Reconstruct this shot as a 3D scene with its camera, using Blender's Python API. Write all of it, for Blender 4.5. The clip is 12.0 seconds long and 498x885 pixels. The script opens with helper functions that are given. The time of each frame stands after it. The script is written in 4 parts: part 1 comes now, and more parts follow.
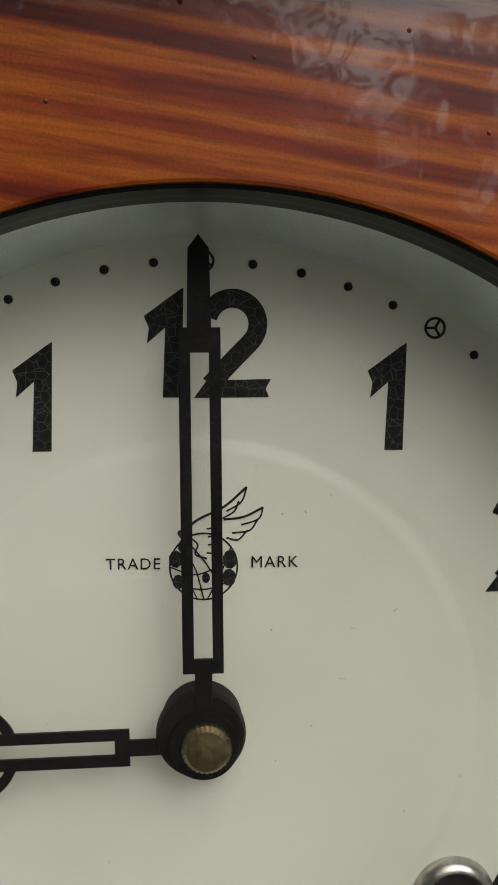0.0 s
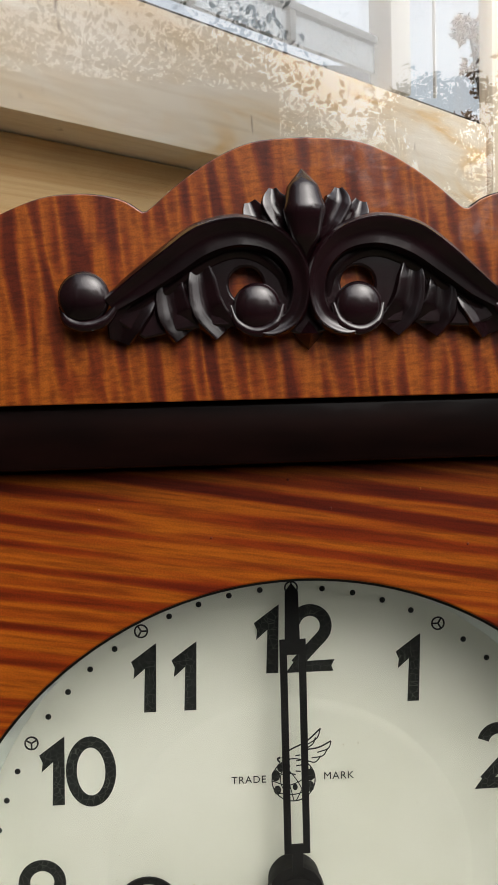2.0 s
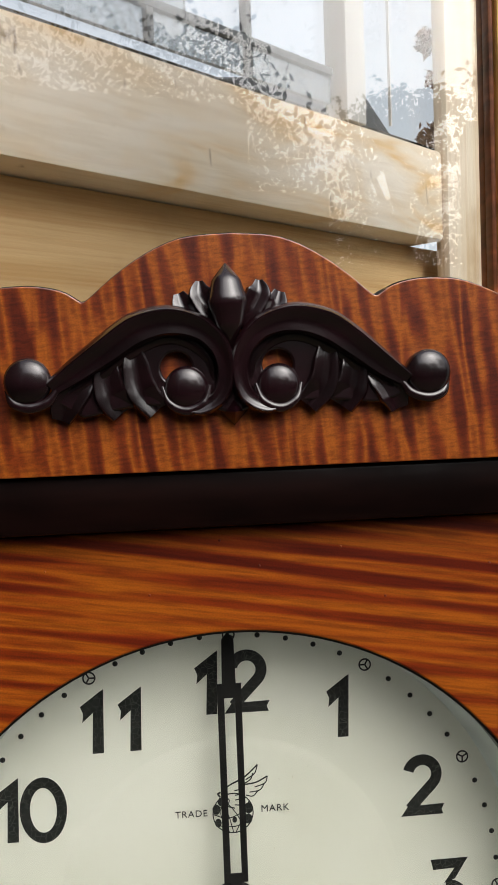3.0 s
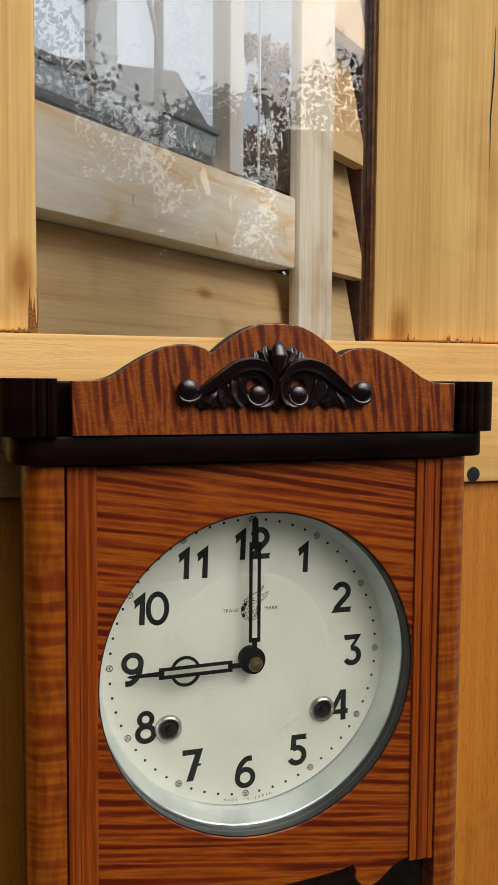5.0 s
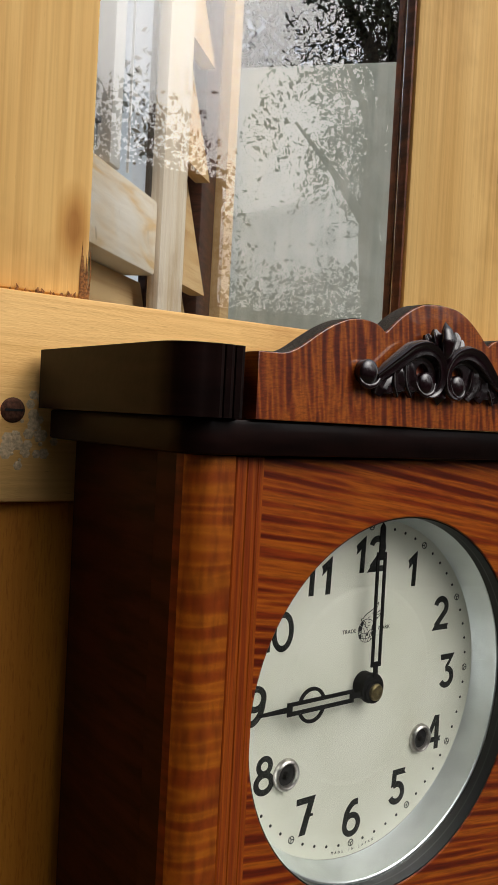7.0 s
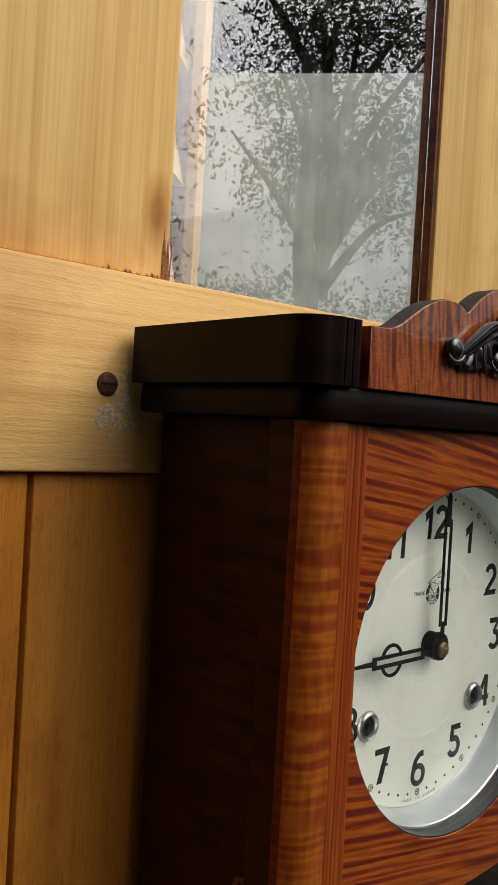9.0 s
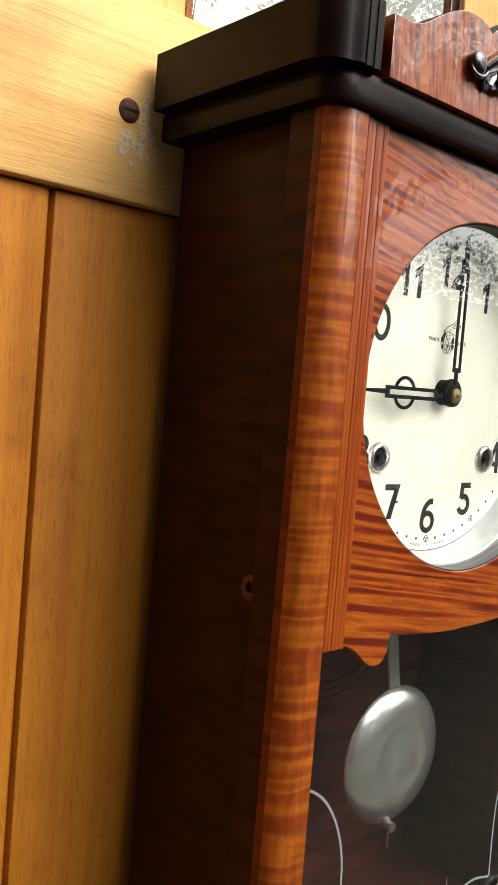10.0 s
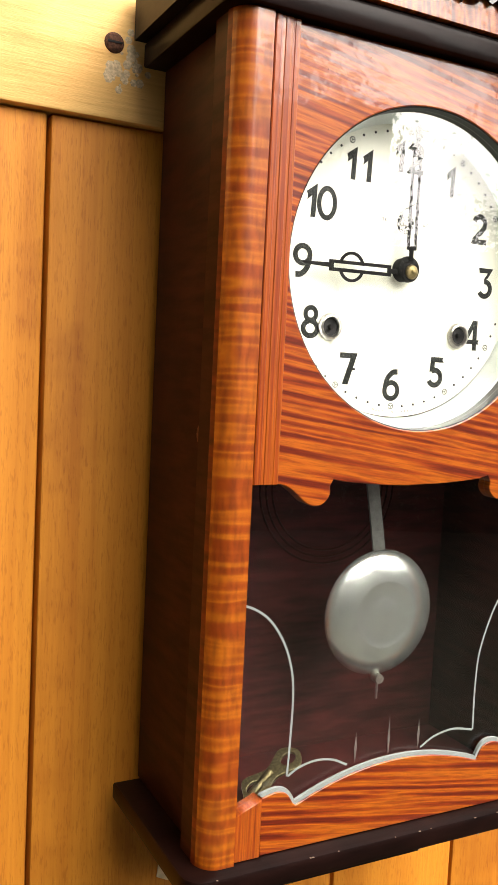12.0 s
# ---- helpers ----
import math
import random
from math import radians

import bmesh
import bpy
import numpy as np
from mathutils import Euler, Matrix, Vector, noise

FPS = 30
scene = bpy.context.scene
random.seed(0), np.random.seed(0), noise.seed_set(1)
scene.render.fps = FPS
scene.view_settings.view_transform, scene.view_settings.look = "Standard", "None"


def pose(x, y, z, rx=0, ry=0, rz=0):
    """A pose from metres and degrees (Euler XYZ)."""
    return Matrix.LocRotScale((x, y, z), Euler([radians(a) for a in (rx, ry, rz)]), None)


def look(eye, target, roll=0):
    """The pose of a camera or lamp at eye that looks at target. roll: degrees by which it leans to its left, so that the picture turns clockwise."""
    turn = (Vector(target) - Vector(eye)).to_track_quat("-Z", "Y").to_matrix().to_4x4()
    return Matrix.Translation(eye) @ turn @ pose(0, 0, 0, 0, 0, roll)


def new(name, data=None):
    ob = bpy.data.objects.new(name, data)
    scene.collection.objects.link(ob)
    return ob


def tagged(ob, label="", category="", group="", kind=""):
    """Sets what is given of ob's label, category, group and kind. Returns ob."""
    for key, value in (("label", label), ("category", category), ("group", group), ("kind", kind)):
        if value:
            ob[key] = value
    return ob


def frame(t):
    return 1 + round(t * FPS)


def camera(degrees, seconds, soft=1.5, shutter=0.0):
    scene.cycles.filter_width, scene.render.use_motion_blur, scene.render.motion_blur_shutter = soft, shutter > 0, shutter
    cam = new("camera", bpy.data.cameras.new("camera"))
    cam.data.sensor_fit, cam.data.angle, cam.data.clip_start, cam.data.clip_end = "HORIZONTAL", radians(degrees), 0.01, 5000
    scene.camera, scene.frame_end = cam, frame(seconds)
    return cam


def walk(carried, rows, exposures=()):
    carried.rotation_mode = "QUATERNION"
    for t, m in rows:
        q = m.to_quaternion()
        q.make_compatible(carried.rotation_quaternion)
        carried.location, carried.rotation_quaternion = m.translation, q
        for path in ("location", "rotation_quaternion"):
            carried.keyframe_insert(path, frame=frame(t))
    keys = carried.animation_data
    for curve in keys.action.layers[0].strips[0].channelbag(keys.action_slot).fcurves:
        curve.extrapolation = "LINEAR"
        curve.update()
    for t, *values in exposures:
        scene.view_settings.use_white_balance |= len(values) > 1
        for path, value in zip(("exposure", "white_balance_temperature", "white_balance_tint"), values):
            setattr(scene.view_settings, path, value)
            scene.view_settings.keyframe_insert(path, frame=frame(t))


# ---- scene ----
cam = camera(32.1, 12.0)
PATH = [
    (0, (0.0, -0.149, 1.663), (0.119, 1.839, 1.477), -0.4),
    (0.5, (0.0, -0.161, 1.669), (0.112, 1.83, 1.511), -0.7),
    (1, (-0.003, -0.178, 1.677), (0.101, 1.812, 1.507), -1.0),
    (1.5, (-0.022, -0.214, 1.695), (0.122, 1.777, 1.575), -1.4),
    (2, (-0.024, -0.228, 1.733), (0.109, 1.764, 1.612), -1.5),
    (2.5, (-0.013, -0.232, 1.738), (0.138, 1.759, 1.625), -1.8),
    (2.7, (-0.012, -0.239, 1.743), (0.151, 1.751, 1.635), -2.0),
    (4.3, (-0.091, -0.346, 1.758), (0.38, 1.596, 1.664), -0.5),
    (4.5, (-0.112, -0.392, 1.771), (0.404, 1.537, 1.663), -0.2),
    (5, (-0.154, -0.462, 1.758), (0.475, 1.432, 1.617), 0.4),
    (5.5, (-0.136, -0.421, 1.757), (0.648, 1.414, 1.616), 0.9),
    (6, (-0.182, -0.391, 1.762), (0.736, 1.382, 1.638), 1.5),
    (6.1, (-0.201, -0.383, 1.762), (0.751, 1.372, 1.642), 1.4),
    (6.5, (-0.268, -0.345, 1.731), (0.805, 1.34, 1.634), 2.6),
    (7, (-0.311, -0.307, 1.731), (0.897, 1.286, 1.675), 3.0),
    (7.2, (-0.324, -0.304, 1.734), (0.902, 1.275, 1.673), 3.1),
    (8.8, (-0.388, -0.289, 1.738), (0.945, 1.202, 1.726), 3.2),
    (9, (-0.388, -0.279, 1.71), (0.949, 1.208, 1.681), 3.3),
    (9.5, (-0.389, -0.281, 1.64), (0.95, 1.204, 1.576), 3.9),
    (10, (-0.387, -0.291, 1.59), (0.923, 1.217, 1.483), 4.7),
    (10.5, (-0.384, -0.299, 1.541), (0.876, 1.244, 1.364), 4.9),
    (11, (-0.374, -0.322, 1.517), (0.821, 1.271, 1.331), 4.8),
    (11.5, (-0.349, -0.364, 1.511), (0.721, 1.316, 1.337), 4.1),
    (12, (-0.311, -0.425, 1.536), (0.593, 1.351, 1.375), 2.8),
]
EXPOSURES = [(0.0, -0.85, 6500, 10), (1.0, -0.8, 6500, 10), (1.5, -0.65, 6500, 10), (2.0, -0.35, 6450, 10), (2.7, -0.28, 6400, 10), (4.5, -0.5, 6450, 10), (5.0, -0.65, 6450, 10), (5.6, -0.72, 6450, 10), (7.0, -0.66, 6400, 10), (9.0, -0.6, 6300, 10), (9.6, -0.1, 6400, 10), (10.5, 1.0, 6650, 10), (11.3, 1.15, 6750, 10), (12.0, 1.05, 6800, 10)]
walk(cam, [(t, look(eye, target, roll)) for t, eye, target, roll in PATH], EXPOSURES)

# ---- light ----
scene.view_settings.exposure = 0.0
world = bpy.data.worlds.new("sky")
scene.world = world
world.use_nodes = True
_sky = world.node_tree.nodes.new("ShaderNodeTexSky")
_sky.sky_type, _sky.sun_disc = "NISHITA", False
_sky.sun_elevation, _sky.sun_rotation = radians(42), radians(152)
_sky.dust_density, _sky.ozone_density = 4.0, 0.6
_grey = world.node_tree.nodes.new("ShaderNodeHueSaturation")
_grey.inputs["Saturation"].default_value = 0.30
world.node_tree.links.new(_sky.outputs[0], _grey.inputs["Color"])
world.node_tree.links.new(_grey.outputs[0], world.node_tree.nodes["Background"].inputs[0])
world.node_tree.nodes["Background"].inputs[1].default_value = 0.25
sun_data = bpy.data.lights.new("sun", "SUN")
sun_data.energy, sun_data.angle, sun_data.color = 1.5, radians(60), (1.0, 0.95, 0.88)
sun = new("sun", sun_data)
sun.matrix_world = look((2.9, -5.4, 5.6), (0, 0, 0))


# ---- materials ----
def shader(name, rough=0.5, metal=0.0, coat=0.0, coat_rough=0.05):
    m = bpy.data.materials.new(name)
    m.use_nodes = True
    b = m.node_tree.nodes["Principled BSDF"]
    b.inputs["Roughness"].default_value, b.inputs["Metallic"].default_value = rough, metal
    b.inputs["Coat Weight"].default_value, b.inputs["Coat Roughness"].default_value = coat, coat_rough
    return m, m.node_tree, b


def tilted(nt, vec, tilt):
    """Turns texture coordinates about the y axis, before any stretching."""
    if not tilt:
        return vec
    mp = nt.nodes.new("ShaderNodeMapping")
    mp.inputs["Rotation"].default_value = (0, radians(tilt), 0)
    nt.links.new(vec, mp.inputs[0])
    return mp.outputs[0]


def stretched(nt, scale, detail=3.0, rough=0.55, warp=0.0, turn=(0, 0, 0), lacunarity=2.0, tilt=0.0):
    """Noise on object coordinates, stretched by a scale per axis (cycles a metre)."""
    co = nt.nodes.new("ShaderNodeTexCoord")
    mp = nt.nodes.new("ShaderNodeMapping")
    mp.inputs["Scale"].default_value = scale
    mp.inputs["Rotation"].default_value = [radians(a) for a in turn]
    rnd = nt.nodes.new("ShaderNodeObjectInfo")
    add = nt.nodes.new("ShaderNodeVectorMath")
    mul = nt.nodes.new("ShaderNodeVectorMath")
    mul.operation = "SCALE"
    mul.inputs[0].default_value, mul.inputs["Scale"].default_value = (7.3, 3.1, 5.7), 1.0
    nt.links.new(rnd.outputs["Random"], mul.inputs["Scale"])
    nt.links.new(co.outputs["Object"], add.inputs[0])
    nt.links.new(mul.outputs[0], add.inputs[1])
    nt.links.new(tilted(nt, add.outputs[0], tilt), mp.inputs[0])
    nz = nt.nodes.new("ShaderNodeTexNoise")
    nz.inputs["Scale"].default_value, nz.inputs["Detail"].default_value = 1.0, detail
    nz.inputs["Roughness"].default_value, nz.inputs["Distortion"].default_value = rough, warp
    nz.inputs["Lacunarity"].default_value = lacunarity
    nt.links.new(mp.outputs[0], nz.inputs["Vector"])
    return nz.outputs["Fac"]


def ramp(nt, fac, stops):
    r = nt.nodes.new("ShaderNodeValToRGB")
    e = r.color_ramp.elements
    while len(e) < len(stops):
        e.new(0.5)
    for k, (p, c) in zip(e, stops):
        k.position, k.color = p, (*c, 1)
    nt.links.new(fac, r.inputs[0])
    return r.outputs[0]


def blend(nt, a, b, fac, mode="MIX"):
    mx = nt.nodes.new("ShaderNodeMix")
    mx.data_type, mx.blend_type = "RGBA", mode
    for sock, v in ((mx.inputs["A"], a), (mx.inputs["B"], b), (mx.inputs["Factor"], fac)):
        if isinstance(v, bpy.types.NodeSocket):
            nt.links.new(v, sock)
        elif isinstance(v, tuple):
            sock.default_value = (*v, 1)
        else:
            sock.default_value = v
    return mx.outputs["Result"]


def relief(nt, b, fac, strength, depth=0.0005, coat=False):
    bp = nt.nodes.new("ShaderNodeBump")
    bp.inputs["Strength"].default_value, bp.inputs["Distance"].default_value = strength, depth
    nt.links.new(fac, bp.inputs["Height"])
    nt.links.new(bp.outputs[0], b.inputs["Normal"])
    if coat:
        nt.links.new(bp.outputs[0], b.inputs["Coat Normal"])


def veneer(name, bands, dark, mid, light, turn=(0, 0, 0), pores=(60, 60, 900), gloss=0.03, low=0.45, tilt=0.0):
    """Ribbon-figured veneer under clear varnish: irregular bands, fine pores, faint unevenness of the film."""
    m, nt, b = shader(name, 0.40, coat=0.7, coat_rough=gloss)
    b.inputs["Specular IOR Level"].default_value = 0.3
    f = stretched(nt, bands, 1.6, 0.45, 0.7, turn, tilt=tilt)
    top = max(bands)
    co = nt.nodes.new("ShaderNodeTexCoord")
    mp = nt.nodes.new("ShaderNodeMapping")
    mp.inputs["Scale"].default_value = [max(v / top, 0.05) for v in bands]
    mp.inputs["Rotation"].default_value = [radians(a * 1.6) for a in turn]
    wv = nt.nodes.new("ShaderNodeTexWave")
    wv.bands_direction = "X" if bands[0] == top else "Z"
    wv.inputs["Scale"].default_value, wv.inputs["Distortion"].default_value = 0.26 * top, 11.0
    wv.inputs["Detail"].default_value, wv.inputs["Detail Scale"].default_value = 2.5, 0.6
    nt.links.new(tilted(nt, co.outputs["Object"], tilt), mp.inputs[0])
    nt.links.new(mp.outputs[0], wv.inputs["Vector"])
    f = blend(nt, f, wv.outputs["Color"], 0.24)
    c = ramp(nt, f, [(low - 0.09, dark), (low + 0.01, mid), (low + 0.12, light), (low + 0.26, mid), (low + 0.34, dark)])
    g = stretched(nt, pores, 2.0, 0.5, 0.0, turn, tilt=tilt)
    c = blend(nt, c, ramp(nt, g, [(0.35, (0.55, 0.5, 0.5)), (0.6, (1, 1, 1))]), 0.75, "MULTIPLY")
    h = stretched(nt, (2500, 2500, 2500), 1.0)
    c = blend(nt, c, ramp(nt, h, [(0.4, (0.8, 0.8, 0.8)), (0.6, (1.12, 1.1, 1.05))]), 0.6, "MULTIPLY")
    nt.links.new(c, b.inputs["Base Color"])
    wav = stretched(nt, (45, 45, 60), 2.0)
    relief(nt, b, wav, 0.10, 0.002, True)
    return m


DARK, MID, LIGHT = (0.120, 0.0105, 0.0012), (0.245, 0.0320, 0.0022), (0.405, 0.1000, 0.0048)
veneer_door = veneer("door_veneer", (9, 14, 185), DARK, MID, LIGHT, (0, 3.5, 0), (90, 90, 1300), tilt=-9.0)
veneer_crest = veneer("crest_veneer", (185, 20, 30), (0.100, 0.0120, 0.0018), (0.215, 0.0360, 0.0040), (0.390, 0.1020, 0.0085), (0, 5, 0), (420, 90, 1500), 0.03, 0.42, tilt=5.0)
veneer_pilaster = veneer("pilaster_veneer", (14, 14, 125), (0.240, 0.040, 0.0028), (0.285, 0.057, 0.0034), (0.410, 0.112, 0.0060), (0, 5, 0), (300, 300, 60))
veneer_strip = veneer("strip_veneer", (260, 90, 4), (0.240, 0.036, 0.0028), (0.300, 0.052, 0.0036), (0.360, 0.080, 0.0050), (0, 0, 0), (1600, 500, 40))


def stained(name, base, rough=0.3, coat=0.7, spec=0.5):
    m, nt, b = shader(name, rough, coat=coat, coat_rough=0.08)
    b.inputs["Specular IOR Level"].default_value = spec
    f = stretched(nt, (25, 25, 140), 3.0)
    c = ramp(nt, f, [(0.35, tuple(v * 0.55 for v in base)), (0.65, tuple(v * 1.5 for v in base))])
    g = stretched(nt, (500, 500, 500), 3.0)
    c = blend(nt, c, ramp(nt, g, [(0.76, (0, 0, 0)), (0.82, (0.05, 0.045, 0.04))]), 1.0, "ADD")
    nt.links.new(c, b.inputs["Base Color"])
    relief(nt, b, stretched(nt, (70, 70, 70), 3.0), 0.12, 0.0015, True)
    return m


ebony = stained("black_stain", (0.0065, 0.0022, 0.0017), 0.42, 0.07, 0.06)
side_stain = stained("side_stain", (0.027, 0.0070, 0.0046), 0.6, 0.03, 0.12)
# dark red that paints shade on the pilaster edges; also colours the inlay lines
edge_shade_inlay = stained("pilaster_shade_and_inlay", (0.110, 0.0165, 0.0036), 0.5, 0.08, 0.2)
carved = stained("carved_stain", (0.0090, 0.0022, 0.0034), 0.26, 0.55)
edge_mat, _nt, _b = shader("raw_edge", 0.9)
_nt.links.new(ramp(_nt, stretched(_nt, (1500, 1500, 1500), 3.0), [(0.4, (0.008, 0.007, 0.006)), (0.62, (0.075, 0.065, 0.055))]), _b.inputs["Base Color"])
relief(_nt, _b, stretched(_nt, (1200, 1200, 1200), 2.0), 0.8, 0.0006)


def pine(name, along, base, weather=0.3, rough=0.55, knots=True):
    """Pine with growth lines along one axis ('x' or 'z'), scuffs and stains."""
    m, nt, b = shader(name, rough)
    b.inputs["Specular IOR Level"].default_value = 0.25
    s = (lambda a, l: (l, a, a) if along == "x" else (a, a, l))
    f = stretched(nt, s(38, 2.6), 2.5, 0.5, 0.6)
    lo, hi = tuple(base[i] * (0.90, 0.84, 0.74)[i] for i in range(3)), tuple(base[i] * (1.06, 1.09, 1.14)[i] for i in range(3))
    c = ramp(nt, f, [(0.32, lo), (0.5, base), (0.68, hi)])
    g = stretched(nt, s(520, 9), 2.0, 0.5)
    c = blend(nt, c, ramp(nt, g, [(0.36, (0.70, 0.58, 0.44)), (0.55, (1, 1, 1))]), 0.22, "MULTIPLY")
    yr = stretched(nt, s(150, 1.2), 1.0, 0.4, 0.5)
    c = blend(nt, c, ramp(nt, yr, [(0.40, (0.80, 0.66, 0.50)), (0.47, (1, 1, 1)), (0.62, (1, 1, 1)), (0.68, (0.86, 0.76, 0.62))]), 0.30, "MULTIPLY")
    st = stretched(nt, (9, 9, 9), 4.0, 0.6)
    c = blend(nt, c, ramp(nt, st, [(0.30, (0.68, 0.58, 0.50)), (0.46, (1, 1, 1)), (0.75, (1.06, 1.05, 1.06))]), 0.65, "MULTIPLY")
    fl = stretched(nt, s(820, 95), 2.0, 0.7)
    c = blend(nt, c, ramp(nt, fl, [(0.66 - 0.11 * (weather >= 1.0), (1, 1, 1)), (0.75 - 0.09 * (weather >= 1.0), (0.64, 0.53, 0.42))]), min(weather, 0.55), "MULTIPLY")
    if knots:
        vo = nt.nodes.new("ShaderNodeTexVoronoi")
        vo.voronoi_dimensions = "2D"
        co, cut, put = (nt.nodes.new(k) for k in ("ShaderNodeTexCoord", "ShaderNodeSeparateXYZ", "ShaderNodeCombineXYZ"))
        nt.links.new(co.outputs["Object"], cut.inputs[0])
        for k, (axis, per_metre) in enumerate((("X", 4.5 if along == "x" else 10.0), ("Z", 10.0 if along == "x" else 4.5))):
            mul = nt.nodes.new("ShaderNodeMath")
            mul.operation, mul.inputs[1].default_value = "MULTIPLY", per_metre
            nt.links.new(cut.outputs[axis], mul.inputs[0])
            nt.links.new(mul.outputs[0], put.inputs[k])
        nt.links.new(put.outputs[0], vo.inputs["Vector"])
        vo.inputs["Scale"].default_value = 1.0
        c = blend(nt, c, ramp(nt, vo.outputs["Distance"], [(0.03, (0.45, 0.27, 0.13)), (0.06, (0.72, 0.56, 0.40)), (0.11, (1, 1, 1))]), 0.8, "MULTIPLY")
    nt.links.new(c, b.inputs["Base Color"])
    relief(nt, b, fl if weather >= 0.6 else g, 0.45, 0.0006)
    return m


pine_plank = pine("plank_pine", "z", (0.51, 0.192, 0.016), 1.0, 0.6, False)
pine_stile = pine("stile_pine", "z", (0.90, 0.57, 0.20), 0.2)
pine_rail = pine("rail_pine", "x", (0.86, 0.52, 0.18), 0.6)
pine_pale, _nt, _b = shader("weathered_pine", 0.75)
_c = ramp(_nt, stretched(_nt, (5, 5, 16), 3.0, 0.55, 0.8), [(0.40, (0.90, 0.83, 0.72)), (0.54, (0.86, 0.74, 0.57)), (0.66, (0.80, 0.56, 0.28))])
_c = blend(_nt, _c, ramp(_nt, stretched(_nt, (14, 200, 200), 3.0), [(0.38, (0.84, 0.80, 0.74)), (0.58, (1, 1, 1))]), 0.45, "MULTIPLY")
_nt.links.new(blend(_nt, _c, ramp(_nt, stretched(_nt, (70, 70, 22), 2.0), [(0.70, (1, 1, 1)), (0.76, (0.35, 0.28, 0.22))]), 0.7, "MULTIPLY"), _b.inputs["Base Color"])
pine_lap = pine("lap_pine", "x", (0.60, 0.41, 0.20), 0.05)
pine_jamb = pine("jamb_pine", "z", (0.76, 0.67, 0.53), 0.2)
bead_brown = stained("bead_brown", (0.150, 0.046, 0.016), 0.5, 0.15)
brown_wood = stained("brown_paint", (0.055, 0.016, 0.007), 0.5, 0.15)


def plain(name, colour, rough=0.5, metal=0.0, vary=0.15, size=300, bump=0.0, coat=0.0):
    m, nt, b = shader(name, rough, metal, coat)
    f = stretched(nt, (size, size, size), 3.0)
    c = ramp(nt, f, [(0.35, tuple(v * (1 - vary) for v in colour)), (0.65, tuple(v * (1 + vary) for v in colour))])
    nt.links.new(c, b.inputs["Base Color"])
    if bump:
        relief(nt, b, f, bump, 0.0006)
    return m


dial_mat, _nt, _b = shader("dial_enamel", 0.42, coat=0.25, coat_rough=0.2)
_c = ramp(_nt, stretched(_nt, (22, 22, 22), 4.0), [(0.3, (0.68, 0.70, 0.57)), (0.6, (0.76, 0.78, 0.66))])
_c = blend(_nt, _c, ramp(_nt, stretched(_nt, (650, 650, 650), 2.0, 0.7), [(0.725, (1, 1, 1)), (0.76, (0.40, 0.32, 0.18))]), 0.8, "MULTIPLY")
_nt.links.new(_c, _b.inputs["Base Color"])
print_mat, _nt, _b = shader("dial_print", 0.45)
_b.inputs["Specular IOR Level"].default_value = 0.25
_vo = _nt.nodes.new("ShaderNodeTexVoronoi")
_vo.feature, _vo.inputs["Scale"].default_value = "DISTANCE_TO_EDGE", 620.0
_cd = _nt.nodes.new("ShaderNodeTexCoord")
_nt.links.new(_cd.outputs["Object"], _vo.inputs["Vector"])
_c = ramp(_nt, _vo.outputs["Distance"], [(0.0, (0.085, 0.09, 0.075)), (0.045, (0.009, 0.011, 0.010))])
_nt.links.new(_c, _b.inputs["Base Color"])
hand_mat = plain("hand_black", (0.004, 0.004, 0.004), 0.6)
hand_mat.node_tree.nodes["Principled BSDF"].inputs["Specular IOR Level"].default_value = 0.2
silver = plain("silvered_ring", (0.78, 0.83, 0.83), 0.36, 0.95, 0.06, 90)
bob_mat = plain("bob_metal", (0.70, 0.75, 0.70), 0.24, 0.95, 0.08, 60)
brass = plain("aged_brass", (0.22, 0.175, 0.085), 0.40, 1.0, 0.25, 700)
nickel = plain("nickel", (0.50, 0.48, 0.44), 0.30, 1.0, 0.2, 500)
rim_black = plain("rim_black", (0.004, 0.004, 0.004), 0.35, 0.0, 0.2, 200)
hole_black = plain("hole_black", (0.004, 0.004, 0.004), 0.8)
inside_mat = stained("inside_stain", (0.045, 0.008, 0.007), 0.6, 0.0, 0.2)
etch_mat = plain("etched_frost", (0.22, 0.245, 0.235), 0.8, 0.0, 0.12, 1500)
rust = plain("rusty_iron", (0.105, 0.040, 0.019), 0.85, 0.2, 0.5, 500, 0.6)
putty = plain("grey_putty", (0.66, 0.49, 0.29), 0.9, 0.0, 0.25, 500, 0.6)
rot = plain("rotten_wood", (0.26, 0.105, 0.028), 0.9, 0.0, 0.5, 700, 0.8)
white_paint = plain("white_paint", (0.74, 0.73, 0.70), 0.5, 0.0, 0.06, 30)
lead_mat = plain("lead_came", (0.22, 0.23, 0.24), 0.5, 0.4)


def clear(name, tint=(1, 1, 1), rough=0.0, ior=1.5):
    m, nt, b = shader(name, rough)
    b.inputs["Base Color"].default_value = (*tint, 1)
    b.inputs["Transmission Weight"].default_value, b.inputs["IOR"].default_value = 1.0, ior
    return m


glass = clear("clear_glass")
window_glass = clear("window_glass", (0.98, 0.99, 0.98), 0.0, 1.54)


# ---- building helpers ----
def part(name, data, material, parent=None, label=""):
    """One mesh object in world coordinates, under a thing or under a part of it."""
    if isinstance(data, bmesh.types.BMesh):
        me = bpy.data.meshes.new(name)
        data.to_mesh(me)
        data.free()
    else:
        me = data
    me.materials.clear()
    me.materials.append(material)
    ob = new(name, me)
    if parent is not None:
        ob.parent = parent
        if parent.type == "EMPTY":
            ob.matrix_parent_inverse = Matrix.Translation(-parent.location)
    if label:
        ob["label"] = label
    return ob


